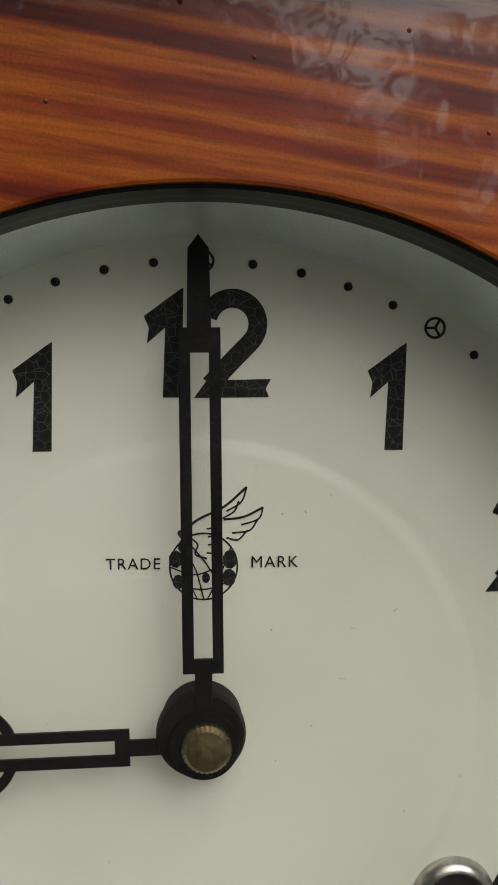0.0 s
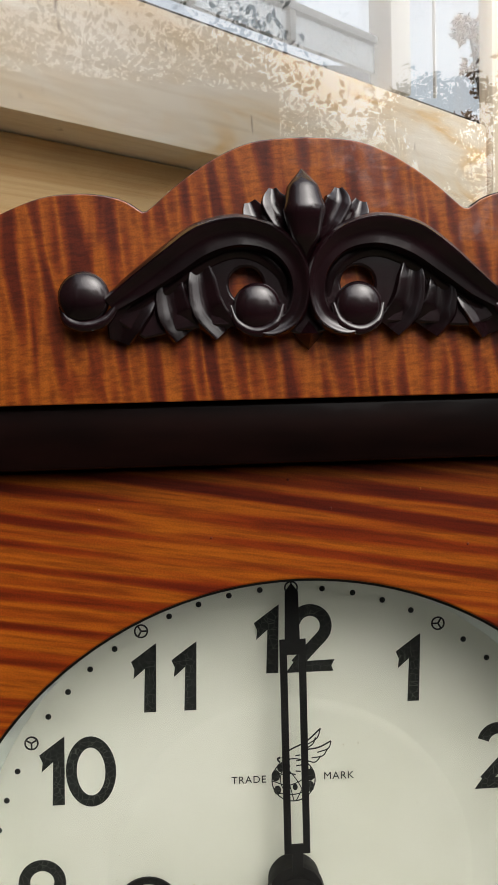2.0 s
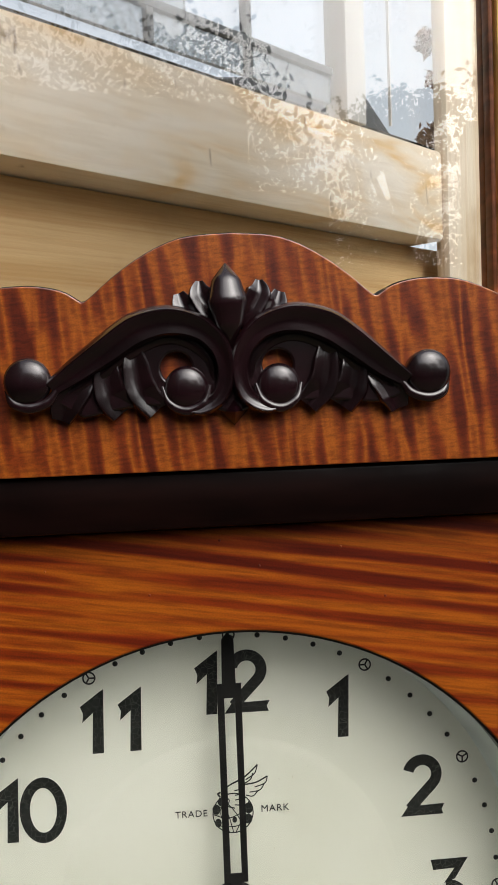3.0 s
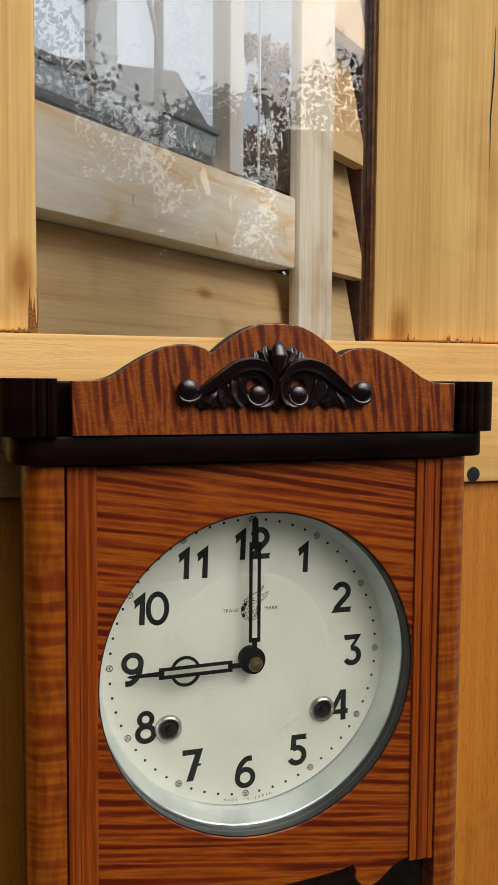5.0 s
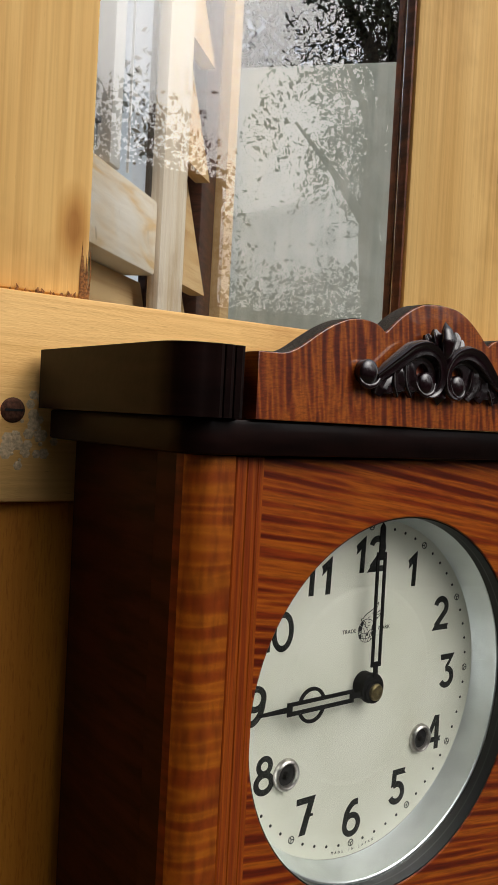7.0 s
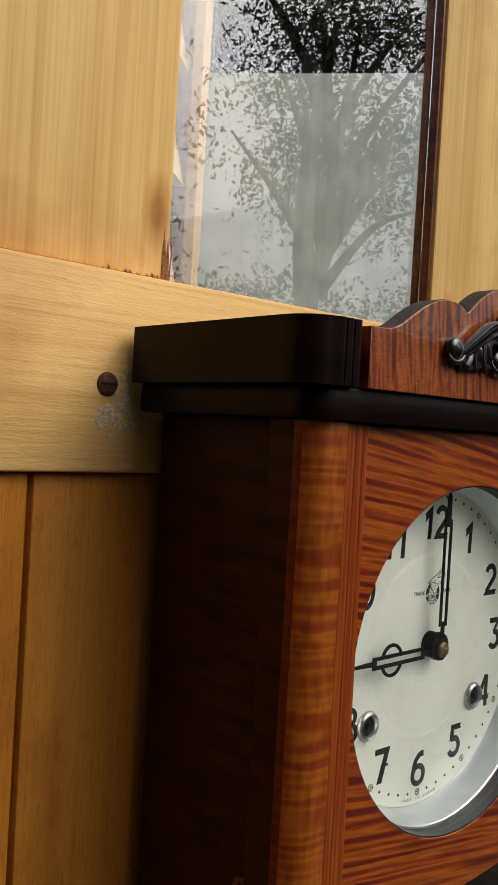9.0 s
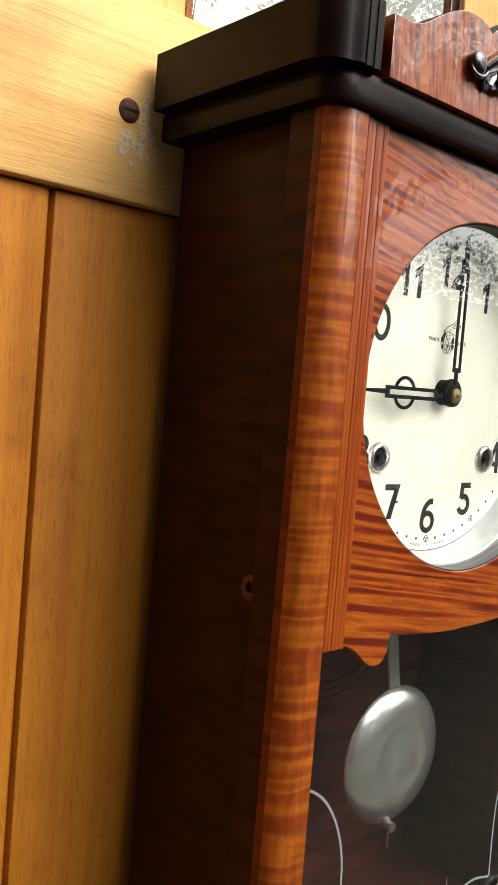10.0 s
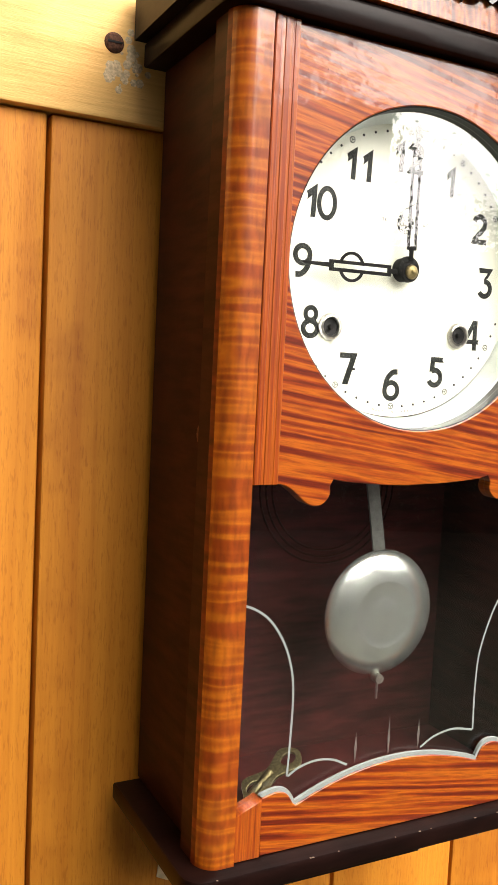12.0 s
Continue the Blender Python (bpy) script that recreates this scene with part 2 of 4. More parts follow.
def base_point(name, x, y, z):
    ob = new(name)
    ob.location = (x, y, z)
    ob.empty_display_size = 0.05
    return ob


def smooth(ob, angle=40):
    me = ob.data
    me.shade_smooth()
    bm = bmesh.new()
    bm.from_mesh(me)
    for e in bm.edges:
        e.smooth = len(e.link_faces) == 2 and e.calc_face_angle(0) < radians(angle)
    bm.to_mesh(me)
    bm.free()
    return ob


def add_box(bm, x0, x1, y0, y1, z0, z1, bevel=0.0, seg=2):
    m = Matrix.LocRotScale(((x0 + x1) / 2, (y0 + y1) / 2, (z0 + z1) / 2), None, (abs(x1 - x0), abs(y1 - y0), abs(z1 - z0)))
    r = bmesh.ops.create_cube(bm, size=1.0, matrix=m)
    if bevel:
        es = list({e for v in r["verts"] for e in v.link_edges})
        bmesh.ops.bevel(bm, geom=es, offset=bevel, segments=seg, affect="EDGES", profile=0.5)
    return bm


def box(x0, x1, y0, y1, z0, z1, bevel=0.0, seg=2):
    return add_box(bmesh.new(), x0, x1, y0, y1, z0, z1, bevel, seg)


def plate(loops, front, thick, bevel=0.0, into=None):
    """Upright plate in the x-z plane with the given closed outlines (later ones are holes), front face at y = front."""
    cu = bpy.data.curves.new("tmp", "CURVE")
    cu.dimensions, cu.fill_mode = "2D", "BOTH"
    cu.extrude = max(thick / 2 - bevel, 0.0)
    cu.bevel_depth, cu.bevel_resolution, cu.offset = bevel, 1, -bevel
    for lp in loops:
        sp = cu.splines.new("POLY")
        sp.points.add(len(lp) - 1)
        for p, (x, z) in zip(sp.points, lp):
            p.co = (x, z, 0, 1)
        sp.use_cyclic_u = True
    ob = bpy.data.objects.new("tmp", cu)
    me = bpy.data.meshes.new_from_object(ob)
    bm = into or bmesh.new()
    tmp = bmesh.new()
    tmp.from_mesh(me)
    bmesh.ops.transform(tmp, matrix=Matrix.Translation((0, front + thick / 2, 0)) @ Matrix.Rotation(radians(90), 4, "X"), verts=tmp.verts)
    t2 = bpy.data.meshes.new("tmp")
    tmp.to_mesh(t2)
    tmp.free()
    bm.from_mesh(t2)
    bpy.data.objects.remove(ob)
    bpy.data.curves.remove(cu)
    bpy.data.meshes.remove(me)
    bpy.data.meshes.remove(t2)
    return bm


def arc(cx, cz, r, a0, a1, n=24, rz=None):
    rz = rz or r
    return [(cx + r * math.cos(radians(a0 + (a1 - a0) * i / n)), cz + rz * math.sin(radians(a0 + (a1 - a0) * i / n))) for i in range(n + 1)]


def ring_loop(cx, cz, r, n=64, rz=None):
    return arc(cx, cz, r, 0, 360 - 360 / n, n - 1, rz)


def ribbon(pts, width, ends=1.0):
    """The outline of a stroke of even width along a path."""
    p = np.array(pts, float)
    d = np.gradient(p, axis=0)
    d /= np.linalg.norm(d, axis=1)[:, None] + 1e-12
    nrm = np.stack([-d[:, 1], d[:, 0]], 1)
    w = np.full(len(p), width / 2)
    w[-1] *= ends
    w[0] *= ends
    return [tuple(v) for v in np.concatenate([p + nrm * w[:, None], (p - nrm * w[:, None])[::-1]])]


def spline(pts, n=8):
    """A smooth path through a few points (Catmull-Rom)."""
    p = [np.array(q, float) for q in pts]
    p = [2 * p[0] - p[1], *p, 2 * p[-1] - p[-2]]
    out = []
    for a, b, c, d in zip(p, p[1:], p[2:], p[3:]):
        for i in range(n):
            t = i / n
            out.append(0.5 * (2 * b + (c - a) * t + (2 * a - 5 * b + 4 * c - d) * t * t + (3 * b - a - 3 * c + d) * t ** 3))
    out.append(p[-2])
    return [tuple(q) for q in out]


def lathe(profile, cx, cz, n=72, into=None):
    """Turned round an axis along y through (cx, cz): profile of (radius, y)."""
    bm = into or bmesh.new()
    rows = [[bm.verts.new((cx + r * math.cos(2 * math.pi * i / n), y, cz + r * math.sin(2 * math.pi * i / n))) for i in range(n)] for r, y in profile]
    for a, b in zip(rows, rows[1:]):
        for i in range(n):
            bm.faces.new((a[i], a[(i + 1) % n], b[(i + 1) % n], b[i]))
    for row, flip in ((rows[0], True), (rows[-1], False)):
        if (Vector(row[0].co) - Vector((cx, row[0].co.y, cz))).length < 0.02 and len(profile) > 2:
            bm.faces.new(row[::-1] if flip else row)
    bmesh.ops.recalc_face_normals(bm, faces=bm.faces)
    return bm


def sweep(path, radii, squash=1.0, n=10, into=None, section=None):
    """A limb along a 3D path with a radius at every point: round, flattened in y by squash, or of the section given."""
    ring = section or [(math.cos(2 * math.pi * k / n), squash * math.sin(2 * math.pi * k / n)) for k in range(n)]
    n = len(ring)
    bm = into or bmesh.new()
    p = [Vector(q) for q in path]
    rows = []
    for i, (q, r) in enumerate(zip(p, radii)):
        d = (p[min(i + 1, len(p) - 1)] - p[max(i - 1, 0)]).normalized()
        u = d.cross(Vector((0, 1, 0)))
        u = u.normalized() if u.length > 1e-6 else Vector((1, 0, 0))
        v = u.cross(d).normalized()
        rows.append([bm.verts.new(q + u * (r * a) + v * (r * b)) for a, b in ring])
    for a, b in zip(rows, rows[1:]):
        for k in range(n):
            bm.faces.new((a[k], a[(k + 1) % n], b[(k + 1) % n], b[k]))
    bm.faces.new(rows[0][::-1])
    bm.faces.new(rows[-1])
    bmesh.ops.recalc_face_normals(bm, faces=bm.faces)
    return bm


def slab(x0, x1, y0, y1, z0, z1, corner, bevel):
    """A flat board with its two front corners rounded (radius corner) and its rims eased."""
    pts = [(x1, y1), (x0, y1)]
    pts += [(x0 + corner + corner * math.cos(a), y0 + corner + corner * math.sin(a)) for a in np.linspace(math.pi, 1.5 * math.pi, 9)]
    pts += [(x1 - corner + corner * math.cos(a), y0 + corner + corner * math.sin(a)) for a in np.linspace(1.5 * math.pi, 2 * math.pi, 9)]
    bm = bmesh.new()
    f = bm.faces.new([bm.verts.new((x, y, z0)) for x, y in pts])
    r = bmesh.ops.extrude_face_region(bm, geom=[f])
    bmesh.ops.translate(bm, vec=(0, 0, z1 - z0), verts=[v for v in r["geom"] if isinstance(v, bmesh.types.BMVert)])
    bmesh.ops.recalc_face_normals(bm, faces=bm.faces)
    if bevel:
        es = [e for e in bm.edges if abs(e.verts[0].co.z - e.verts[1].co.z) < 1e-6]
        bmesh.ops.bevel(bm, geom=es, offset=bevel, segments=2, affect="EDGES", profile=0.5)
    return bm


def letters(body, size, cx, cz, front, turn=0.0, thick=0.00012, space=1.0):
    """Raised print in the built-in font, centred at (cx, cz) on the plane y = front."""
    cu = bpy.data.curves.new("tmp", "FONT")
    cu.body, cu.size, cu.extrude, cu.align_x, cu.align_y, cu.space_character = body, size, thick / 2, "CENTER", "CENTER", space
    cu.resolution_u = 3
    ob = bpy.data.objects.new("tmp", cu)
    me = bpy.data.meshes.new_from_object(ob)
    me.transform(Matrix.Translation((cx, front, cz)) @ Matrix.Rotation(radians(turn), 4, "Y") @ Matrix.Rotation(radians(90), 4, "X"))
    bpy.data.objects.remove(ob)
    bpy.data.curves.remove(cu)
    return me


# ---- timber wall with its window ----
wall = tagged(base_point("wall_front", 0, 0.12, 0), "golden pine boarded wall with a glazed opening", "wall", kind="structure")
smooth(part("rail", box(-1.2, 0.2790, 0.095, 0.125, 1.684, 1.787, 0.0025), pine_rail, wall, "pale pine cross rail with scuffs and a rusty bolt"))
smooth(part("stile", box(-0.30, -0.1075, 0.106, 0.127, 1.7885, 2.95, 0.0025), pine_stile, wall, "pale pine upright board, frayed at its foot"))
smooth(part("stile", box(0.1285, 0.2745, 0.106, 0.1255, 1.7885, 2.95, 0.003), pine_stile, wall, "pale pine upright board with a drying crack"))
smooth(part("stile", box(0.2735, 0.42, 0.1015, 0.127, 0.05, 1.6835, 0.003), pine_plank, wall, "golden pine edge post"))
smooth(part("stile", box(0.2835, 0.42, 0.104, 0.125, 1.684, 2.95, 0.003), pine_plank, wall, "golden pine edge post"))
part("backing", box(-1.2, 0.43, 0.128, 0.140, 0.05, 1.780, 0), brown_wood, wall, "dark backing boards")
part("backing", box(0.266, 0.43, 0.126, 0.1395, 1.783, 2.95, 0), brown_wood, wall, "dark backing strip")
smooth(part("stile", box(-1.2, -0.302, 0.107, 0.127, 1.7885, 2.95, 0.003), pine_stile, wall))
smooth(part("rail", box(-0.105, 0.126, 0.108, 0.127, 2.55, 2.95, 0.003), pine_stile, wall, "pale pine head board"))

window = tagged(base_point("window_1", 0, 0.124, 1.787), "clear glass pane in brown glazing beads", "window", kind="structure")
pane = part("pane", box(-0.1070, 0.1281, 0.1165, 0.1195, 1.784, 2.56), window_glass, window)
pane.visible_shadow = False
for x0, y0, y1 in ((0.1260, 0.1085, 0.1160), (0.1270, 0.1200, 0.1262)):
    smooth(part("bead", box(x0, 0.1283, y0, y1, 1.7885, 2.548, 0.0008), bead_brown, window, "dark brown glazing bead"))

# frayed, rotted feet of the upright boards
rng = random.Random(4)
for x0, x1, n, h in ((-0.150, -0.112, 12, 0.004), (0.150, 0.262, 22, 0.006), (-0.1125, -0.1078, 7, 0.030)):
    bm = bmesh.new()
    for i in range(n):
        x = x0 + (x1 - x0) * (i + rng.random() * 0.8) / n
        w, hh = rng.uniform(0.0005, 0.0018), h * rng.uniform(0.15, 1.0) ** 1.5
        sweep([(x, 0.1058, 1.788), (x + rng.uniform(-.001, .001), 0.1056, 1.788 + hh * 0.5), (x, 0.1060, 1.788 + hh)], [w, w * 0.7, 0.0001], 0.35, 5, bm)
    smooth(part("decayed_edge", bm, rot, wall, "crumbling brown rotten grain"))
bm = bmesh.new()
sweep([(0.224, 0.1059, 2.02), (0.2235, 0.1058, 1.985), (0.2215, 0.1058, 1.955), (0.222, 0.1059, 1.915)], [0.0002, 0.0007, 0.0006, 0.0001], 0.3, 5, bm)
part("crack", bm, hole_black, wall, "thin drying crack")

# bolt, putty smear, nail hole
bolt = tagged(base_point("bolt", -0.150, 0.094, 1.729), "rusty round bolt head sunk in the pine rail", "bolt")
smooth(part("head", lathe([(0.0003, 0.0932), (0.0040, 0.0934), (0.0058, 0.0942), (0.0062, 0.0949), (0.0062, 0.0955)], -0.150, 1.729, 20), rust, bolt))
smooth(part("slot", box(-0.1545, -0.1455, 0.0929, 0.0933, 1.7285, 1.7297), hole_black, bolt))
bm = bmesh.new()
for i in range(46):
    a, r = rng.uniform(0, 6.28), rng.random() ** 0.7
    cx, cz = rng.choice(((-0.147, 1.713), (-0.139, 1.727), (-0.133, 1.716), (-0.148, 1.714)))
    x, z, s = cx + 0.007 * r * math.cos(a), cz + 0.011 * r * math.sin(a), rng.uniform(0.0008, 0.0036)
    lathe([(0.0001, 0.09475), (s * 0.7, 0.0948), (s, 0.0951)], x, z, 6, bm)
tagged(smooth(part("putty_smear", bm, putty)), "flaky grey putty smeared beside a rusty bolt", "putty", kind="stuff")
tagged(smooth(part("knot_hole", lathe([(0.0001, 0.0946), (0.0046, 0.0947), (0.0055, 0.0949), (0.0057, 0.0956)], 0.2075, 1.690, 18), hole_black)),
       "dark worn hole at the lower edge of the rail", "hole", kind="structure")

# ---- the clock ----
clock = tagged(base_point("wall_clock", 0, 0.03, 1.245), "old striking wall clock in red-brown ribbon veneer with black mouldings", "clock")
FR = -0.026          # front of the door
CX, CZ, CR = 0.0006, 1.5975, 0.0903   # dial opening

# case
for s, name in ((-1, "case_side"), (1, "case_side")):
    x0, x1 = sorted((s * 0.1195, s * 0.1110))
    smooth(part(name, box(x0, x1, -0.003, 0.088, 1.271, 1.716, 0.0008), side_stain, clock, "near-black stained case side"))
part("case_back", box(-0.1108, 0.1108, 0.080, 0.088, 1.272, 1.715), inside_mat, clock, "dark red-brown back board")
part("case_floor", box(-0.1108, 0.1108, -0.010, 0.0798, 1.2705, 1.2760), inside_mat, clock, "dark red-brown case floor")
part("dial_board", plate([[(-0.1105, 1.480), (0.1105, 1.480), (0.1105, 1.714), (-0.1105, 1.714)], ring_loop(0, 1.6, 0.070)], 0.0015, 0.006), inside_mat, clock)


def upright(name, pts, s, z0, z1, material, label):
    bm = bmesh.new()
    f = bm.faces.new([bm.verts.new((s * x, y, z0)) for x, y in pts])
    r = bmesh.ops.extrude_face_region(bm, geom=[f])
    bmesh.ops.translate(bm, vec=(0, 0, z1 - z0), verts=[v for v in r["geom"] if isinstance(v, bmesh.types.BMVert)])
    bmesh.ops.recalc_face_normals(bm, faces=bm.faces)
    return smooth(part(name, bm, material, clock, label), 30)


def pilaster(s):
    turn = lambda a: (0.1145 + 0.0118 * math.cos(a), -0.0165 - 0.0130 * math.sin(a))
    pts = [(0.1150, -0.0165)] + [turn(a) for a in np.linspace(0.34, math.pi / 2, 12)]
    pts += [(0.1065, -0.0295), (0.1060, -0.0270), (0.1060, -0.0165)]
    upright("pilaster", pts, s, 1.2712, 1.7157, veneer_pilaster, "rounded corner post in rippled orange-brown veneer")
    # outer edge of the same veneer, its shade put into a darker colour
    upright("pilaster_edge", [(0.1152, -0.0165), (0.1263, -0.0165)] + [turn(a) for a in np.linspace(0.05, 0.335, 5)], s, 1.2712, 1.7157, edge_shade_inlay, "edge of the corner post with shade put into its dark red-brown")
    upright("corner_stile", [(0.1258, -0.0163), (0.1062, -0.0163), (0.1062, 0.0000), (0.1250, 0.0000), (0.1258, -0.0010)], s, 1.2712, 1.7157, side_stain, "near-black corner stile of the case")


pilaster(-1), pilaster(1)

# mouldings
smooth(part("ledge", slab(-0.1325, 0.1345, -0.0335, 0.0900, 1.7162, 1.7305, 0.014, 0.0012), ebony, clock, "black lower cornice moulding"), 35)


def cornice_block(s):
    """Upper cornice end: a rounded front corner with three flutes beside the crest."""
    pts = [(0.1395, 0.0890), (0.1395, -0.018)]
    pts += [(0.1255 + 0.014 * math.cos(a), -0.020 - 0.0165 * math.sin(a)) for a in np.linspace(0.12, math.pi / 2 - 0.05, 9)]
    x = 0.1245
    for k in range(3):
        pts += [(x, -0.0378), (x - 0.0022, -0.0385), (x - 0.0040, -0.0378), (x - 0.0044, -0.0362)]
        x -= 0.0048
    pts += [(x, -0.0362), (x, 0.0890)]
    bm = bmesh.new()
    off = 0.0 if s < 0 else 0.001
    f = bm.faces.new([bm.verts.new((s * p + off, y, 1.7306)) for p, y in pts])
    r = bmesh.ops.extrude_face_region(bm, geom=[f])
    bmesh.ops.translate(bm, vec=(0, 0, 0.0282), verts=[v for v in r["geom"] if isinstance(v, bmesh.types.BMVert)])
    bmesh.ops.recalc_face_normals(bm, faces=bm.faces)
    return smooth(part("cornice_corner", bm, ebony, clock, "black fluted cornice corner"), 30)


cornice_block(-1), cornice_block(1)
part("cornice_top", box(-0.1098, 0.1108, -0.022, 0.0885, 1.7308, 1.7575, 0.001), ebony, clock, "black cornice top board")
smooth(part("base_board", slab(-0.1365, 0.1345, -0.0375, 0.0860, 1.2590, 1.2711, 0.013, 0.0022), ebony, clock, "black base moulding with chipped edges"), 35)
smooth(part("base_block", slab(-0.1080, 0.0300, -0.0200, 0.0850, 1.2460, 1.2588, 0.004, 0.0012), ebony, clock, "black lower base moulding"), 35)

# crest
half = [(0.0, 1.7880), (0.0100, 1.7873), (0.0165, 1.7853), (0.0230, 1.7818), (0.0290, 1.7775), (0.0345, 1.7728), (0.0362, 1.7722)]
lobe = [(0.0362, 1.7722), (0.0400, 1.7746), (0.0450, 1.7759), (0.0510, 1.7762), (0.0580, 1.7754), (0.0670, 1.7719), (0.0760, 1.7668), (0.0850, 1.7610), (0.0920, 1.7583), (0.1000, 1.7578), (0.1075, 1.7576)]
top_r = spline(half, 4) + spline(lobe, 4)[1:]
crest_line = [(0.003 - x, z) for x, z in top_r[::-1]] + [(0.003 + x, z) for x, z in top_r[1:]]
crest_loop = [(-0.1030, 1.7308), *[(max(-0.1030, min(0.1090, x)), z) for x, z in crest_line], (0.1090, 1.7308)]
crest = smooth(part("crest", plate([crest_loop], -0.0362, 0.0125, 0.0003), veneer_crest, clock, "shaped crest board in orange-brown tiger-striped veneer"), 30)
bm = bmesh.new()
edge = [(x, z) for x, z in crest_line if -0.1025 < x < 0.1085]
for (x0, z0), (x1, z1) in zip(edge, edge[1:]):
    v = [bm.verts.new(q) for q in ((x0, -0.0350, z0 + 0.0003), (x1, -0.0350, z1 + 0.0003), (x1, -0.0245, z1 + 0.0003), (x0, -0.0245, z0 + 0.0003))]
    bm.faces.new(v)
bmesh.ops.remove_doubles(bm, verts=bm.verts, dist=1e-6)
bmesh.ops.recalc_face_normals(bm, faces=bm.faces)
part("sawn_edge", bm, edge_mat, crest, "rough dark sawn edge with dust")

# carved ornament on the crest: scrolls, volutes, leaves, palmette
OX, OZ, OS = 0.0022, 1.7420, 1 / 8.10 / 1000


def carve(px, py):
    return OX + (px - 438) * OS, OZ + (660 - py) * OS


OY = -0.0372
ornament = part("carved_ornament", plate([[carve(*p) for p in spline([(150, 640), (95, 600), (120, 568), (200, 510), (262, 470), (330, 458), (400, 478), (438, 520), (476, 478), (545, 458), (615, 470), (690, 522), (762, 572), (785, 604), (730, 628), (620, 620), (500, 624), (438, 640), (370, 624), (250, 622), (150, 640)], 5)[:-1]],
                                        [carve(*p) for p in ring_loop(330, 548, 30, 20)], [carve(*p) for p in ring_loop(528, 548, 30, 20)]], -0.0392, 0.0028, 0.0006), carved, crest, "carved near-black scrolled acanthus ornament")


BLADE = [(-1.0, 0.5), (-1.02, -0.20), (-0.85, -0.52), (-0.50, -0.50), (-0.10, -0.50), (0.25, -0.68), (0.50, -0.88), (0.68, -0.88), (0.88, -0.62), (1.02, -0.15), (1.0, 0.5)]
GOUGED = [(-1.0, 0.5), (-1.0, -0.25), (-0.86, -0.56), (-0.70, -0.54), (-0.30, -0.18), (0.0, -0.08), (0.30, -0.18), (0.70, -0.54), (0.86, -0.56), (1.0, -0.25), (1.0, 0.5)]


def limb(pts, radii, depth, squash=0.8, name="scroll", flip=1):
    pp = spline(pts, 7)
    rr = np.interp(np.linspace(0, 1, len(pp)), np.linspace(0, 1, len(radii)), radii)
    dd = np.interp(np.linspace(0, 1, len(pp)), np.linspace(0, 1, len(depth)), depth)
    path = [(carve(x, y)[0], OY - d, carve(x, y)[1]) for (x, y), d in zip(pp, dd)]
    section = [(flip * a, b * squash * 1.5) for a, b in (BLADE if name == "scroll" else GOUGED)] if name in ("scroll", "leaf", "side_petal") else None
    ob = part({"side_petal": "petal"}.get(name, name), sweep(path, [r * OS for r in rr], squash, 14, None, section), carved, crest)
    return smooth(ob, 38 if section else 60)


def knob(px, py, r, depth, name="volute", squash=0.42):
    x, z = carve(px, py)
    prof = [(r * OS * math.sin(a), OY - depth - r * OS * squash * math.cos(a)) for a in np.linspace(0.02, math.pi / 2, 9)]
    return smooth(part(name, lathe(prof + [(r * OS * 0.96, OY + 0.0006)], x, z, 24), carved, crest), 60)


for s in (-1, 1):
    X = (lambda v: 438 + s * (438 - v)) if s > 0 else (lambda v: v)
    d = 6 if s > 0 else 0
    # main S scroll and the curl into the inner volute
    limb([(X(92), 580 + d), (X(140), 548 + d), (X(200), 508), (X(255), 473), (X(318), 459), (X(378), 474), (X(415), 512), (X(426), 560), (X(412), 606), (X(372), 628), (X(332), 618)],
         [16, 24, 29, 31, 29, 24, 20, 17, 16, 15, 8], [0.0026, 0.0030, 0.0036, 0.0040, 0.0042, 0.0040, 0.0038, 0.0034, 0.0030, 0.0028, 0.0024], 0.62, "scroll", -s)
    limb([(X(120), 592 + d), (X(180), 556), (X(240), 512), (X(300), 486), (X(350), 492), (X(392), 528), (X(402), 572)], [10, 16, 20, 20, 18, 13, 7], [0.0014, 0.0016, 0.0018, 0.0018, 0.0018, 0.0018, 0.0016], 0.5, "inner_scroll")
    knob(X(348), 587, 42, 0.0022)
    limb([(X(302), 584), (X(314), 616), (X(346), 632), (X(380), 618), (X(394), 584)], [3, 8, 10, 9, 4], [0.0018, 0.0026, 0.0030, 0.0032, 0.0030], 0.8, "curl")
    knob(X(48), 566 + d, 45, 0.0026)
    limb([(X(8), 580 + d), (X(20), 606 + d), (X(50), 616 + d), (X(84), 606 + d), (X(104), 582 + d)], [5, 10, 11, 10, 6], [0.002, 0.0026, 0.003, 0.003, 0.003], 0.8, "curl")
    # gadrooned leaves below the scroll
    limb([(X(250), 495), (X(252), 540), (X(262), 590), (X(292), 628)], [12, 26, 31, 26], [0.0016, 0.0020, 0.0020, 0.0012], 0.42, "leaf")
    limb([(X(210), 515), (X(198), 552), (X(204), 596), (X(226), 630)], [12, 27, 34, 30], [0.0014, 0.0018, 0.0018, 0.0008], 0.42, "leaf")
    limb([(X(176), 540), (X(142), 580), (X(118), 612), (X(106), 642)], [14, 30, 33, 20], [0.0012, 0.0016, 0.0014, 0.0006], 0.42, "leaf")
    # palmette side petals
    limb([(X(428), 470), (X(400), 440), (X(382), 408), (X(380), 384)], [10, 24, 25, 8], [0.0026, 0.0034, 0.0032, 0.0024], 0.5, "side_petal")
    limb([(X(418), 478), (X(378), 456), (X(350), 430), (X(340), 406)], [9, 24, 26, 12], [0.0018, 0.0024, 0.0024, 0.0018], 0.5, "side_petal")
    limb([(X(405), 482), (X(362), 468), (X(334), 450), (X(318), 432)], [7, 17, 19, 8], [0.0016, 0.002, 0.002, 0.0014], 0.6, "petal")
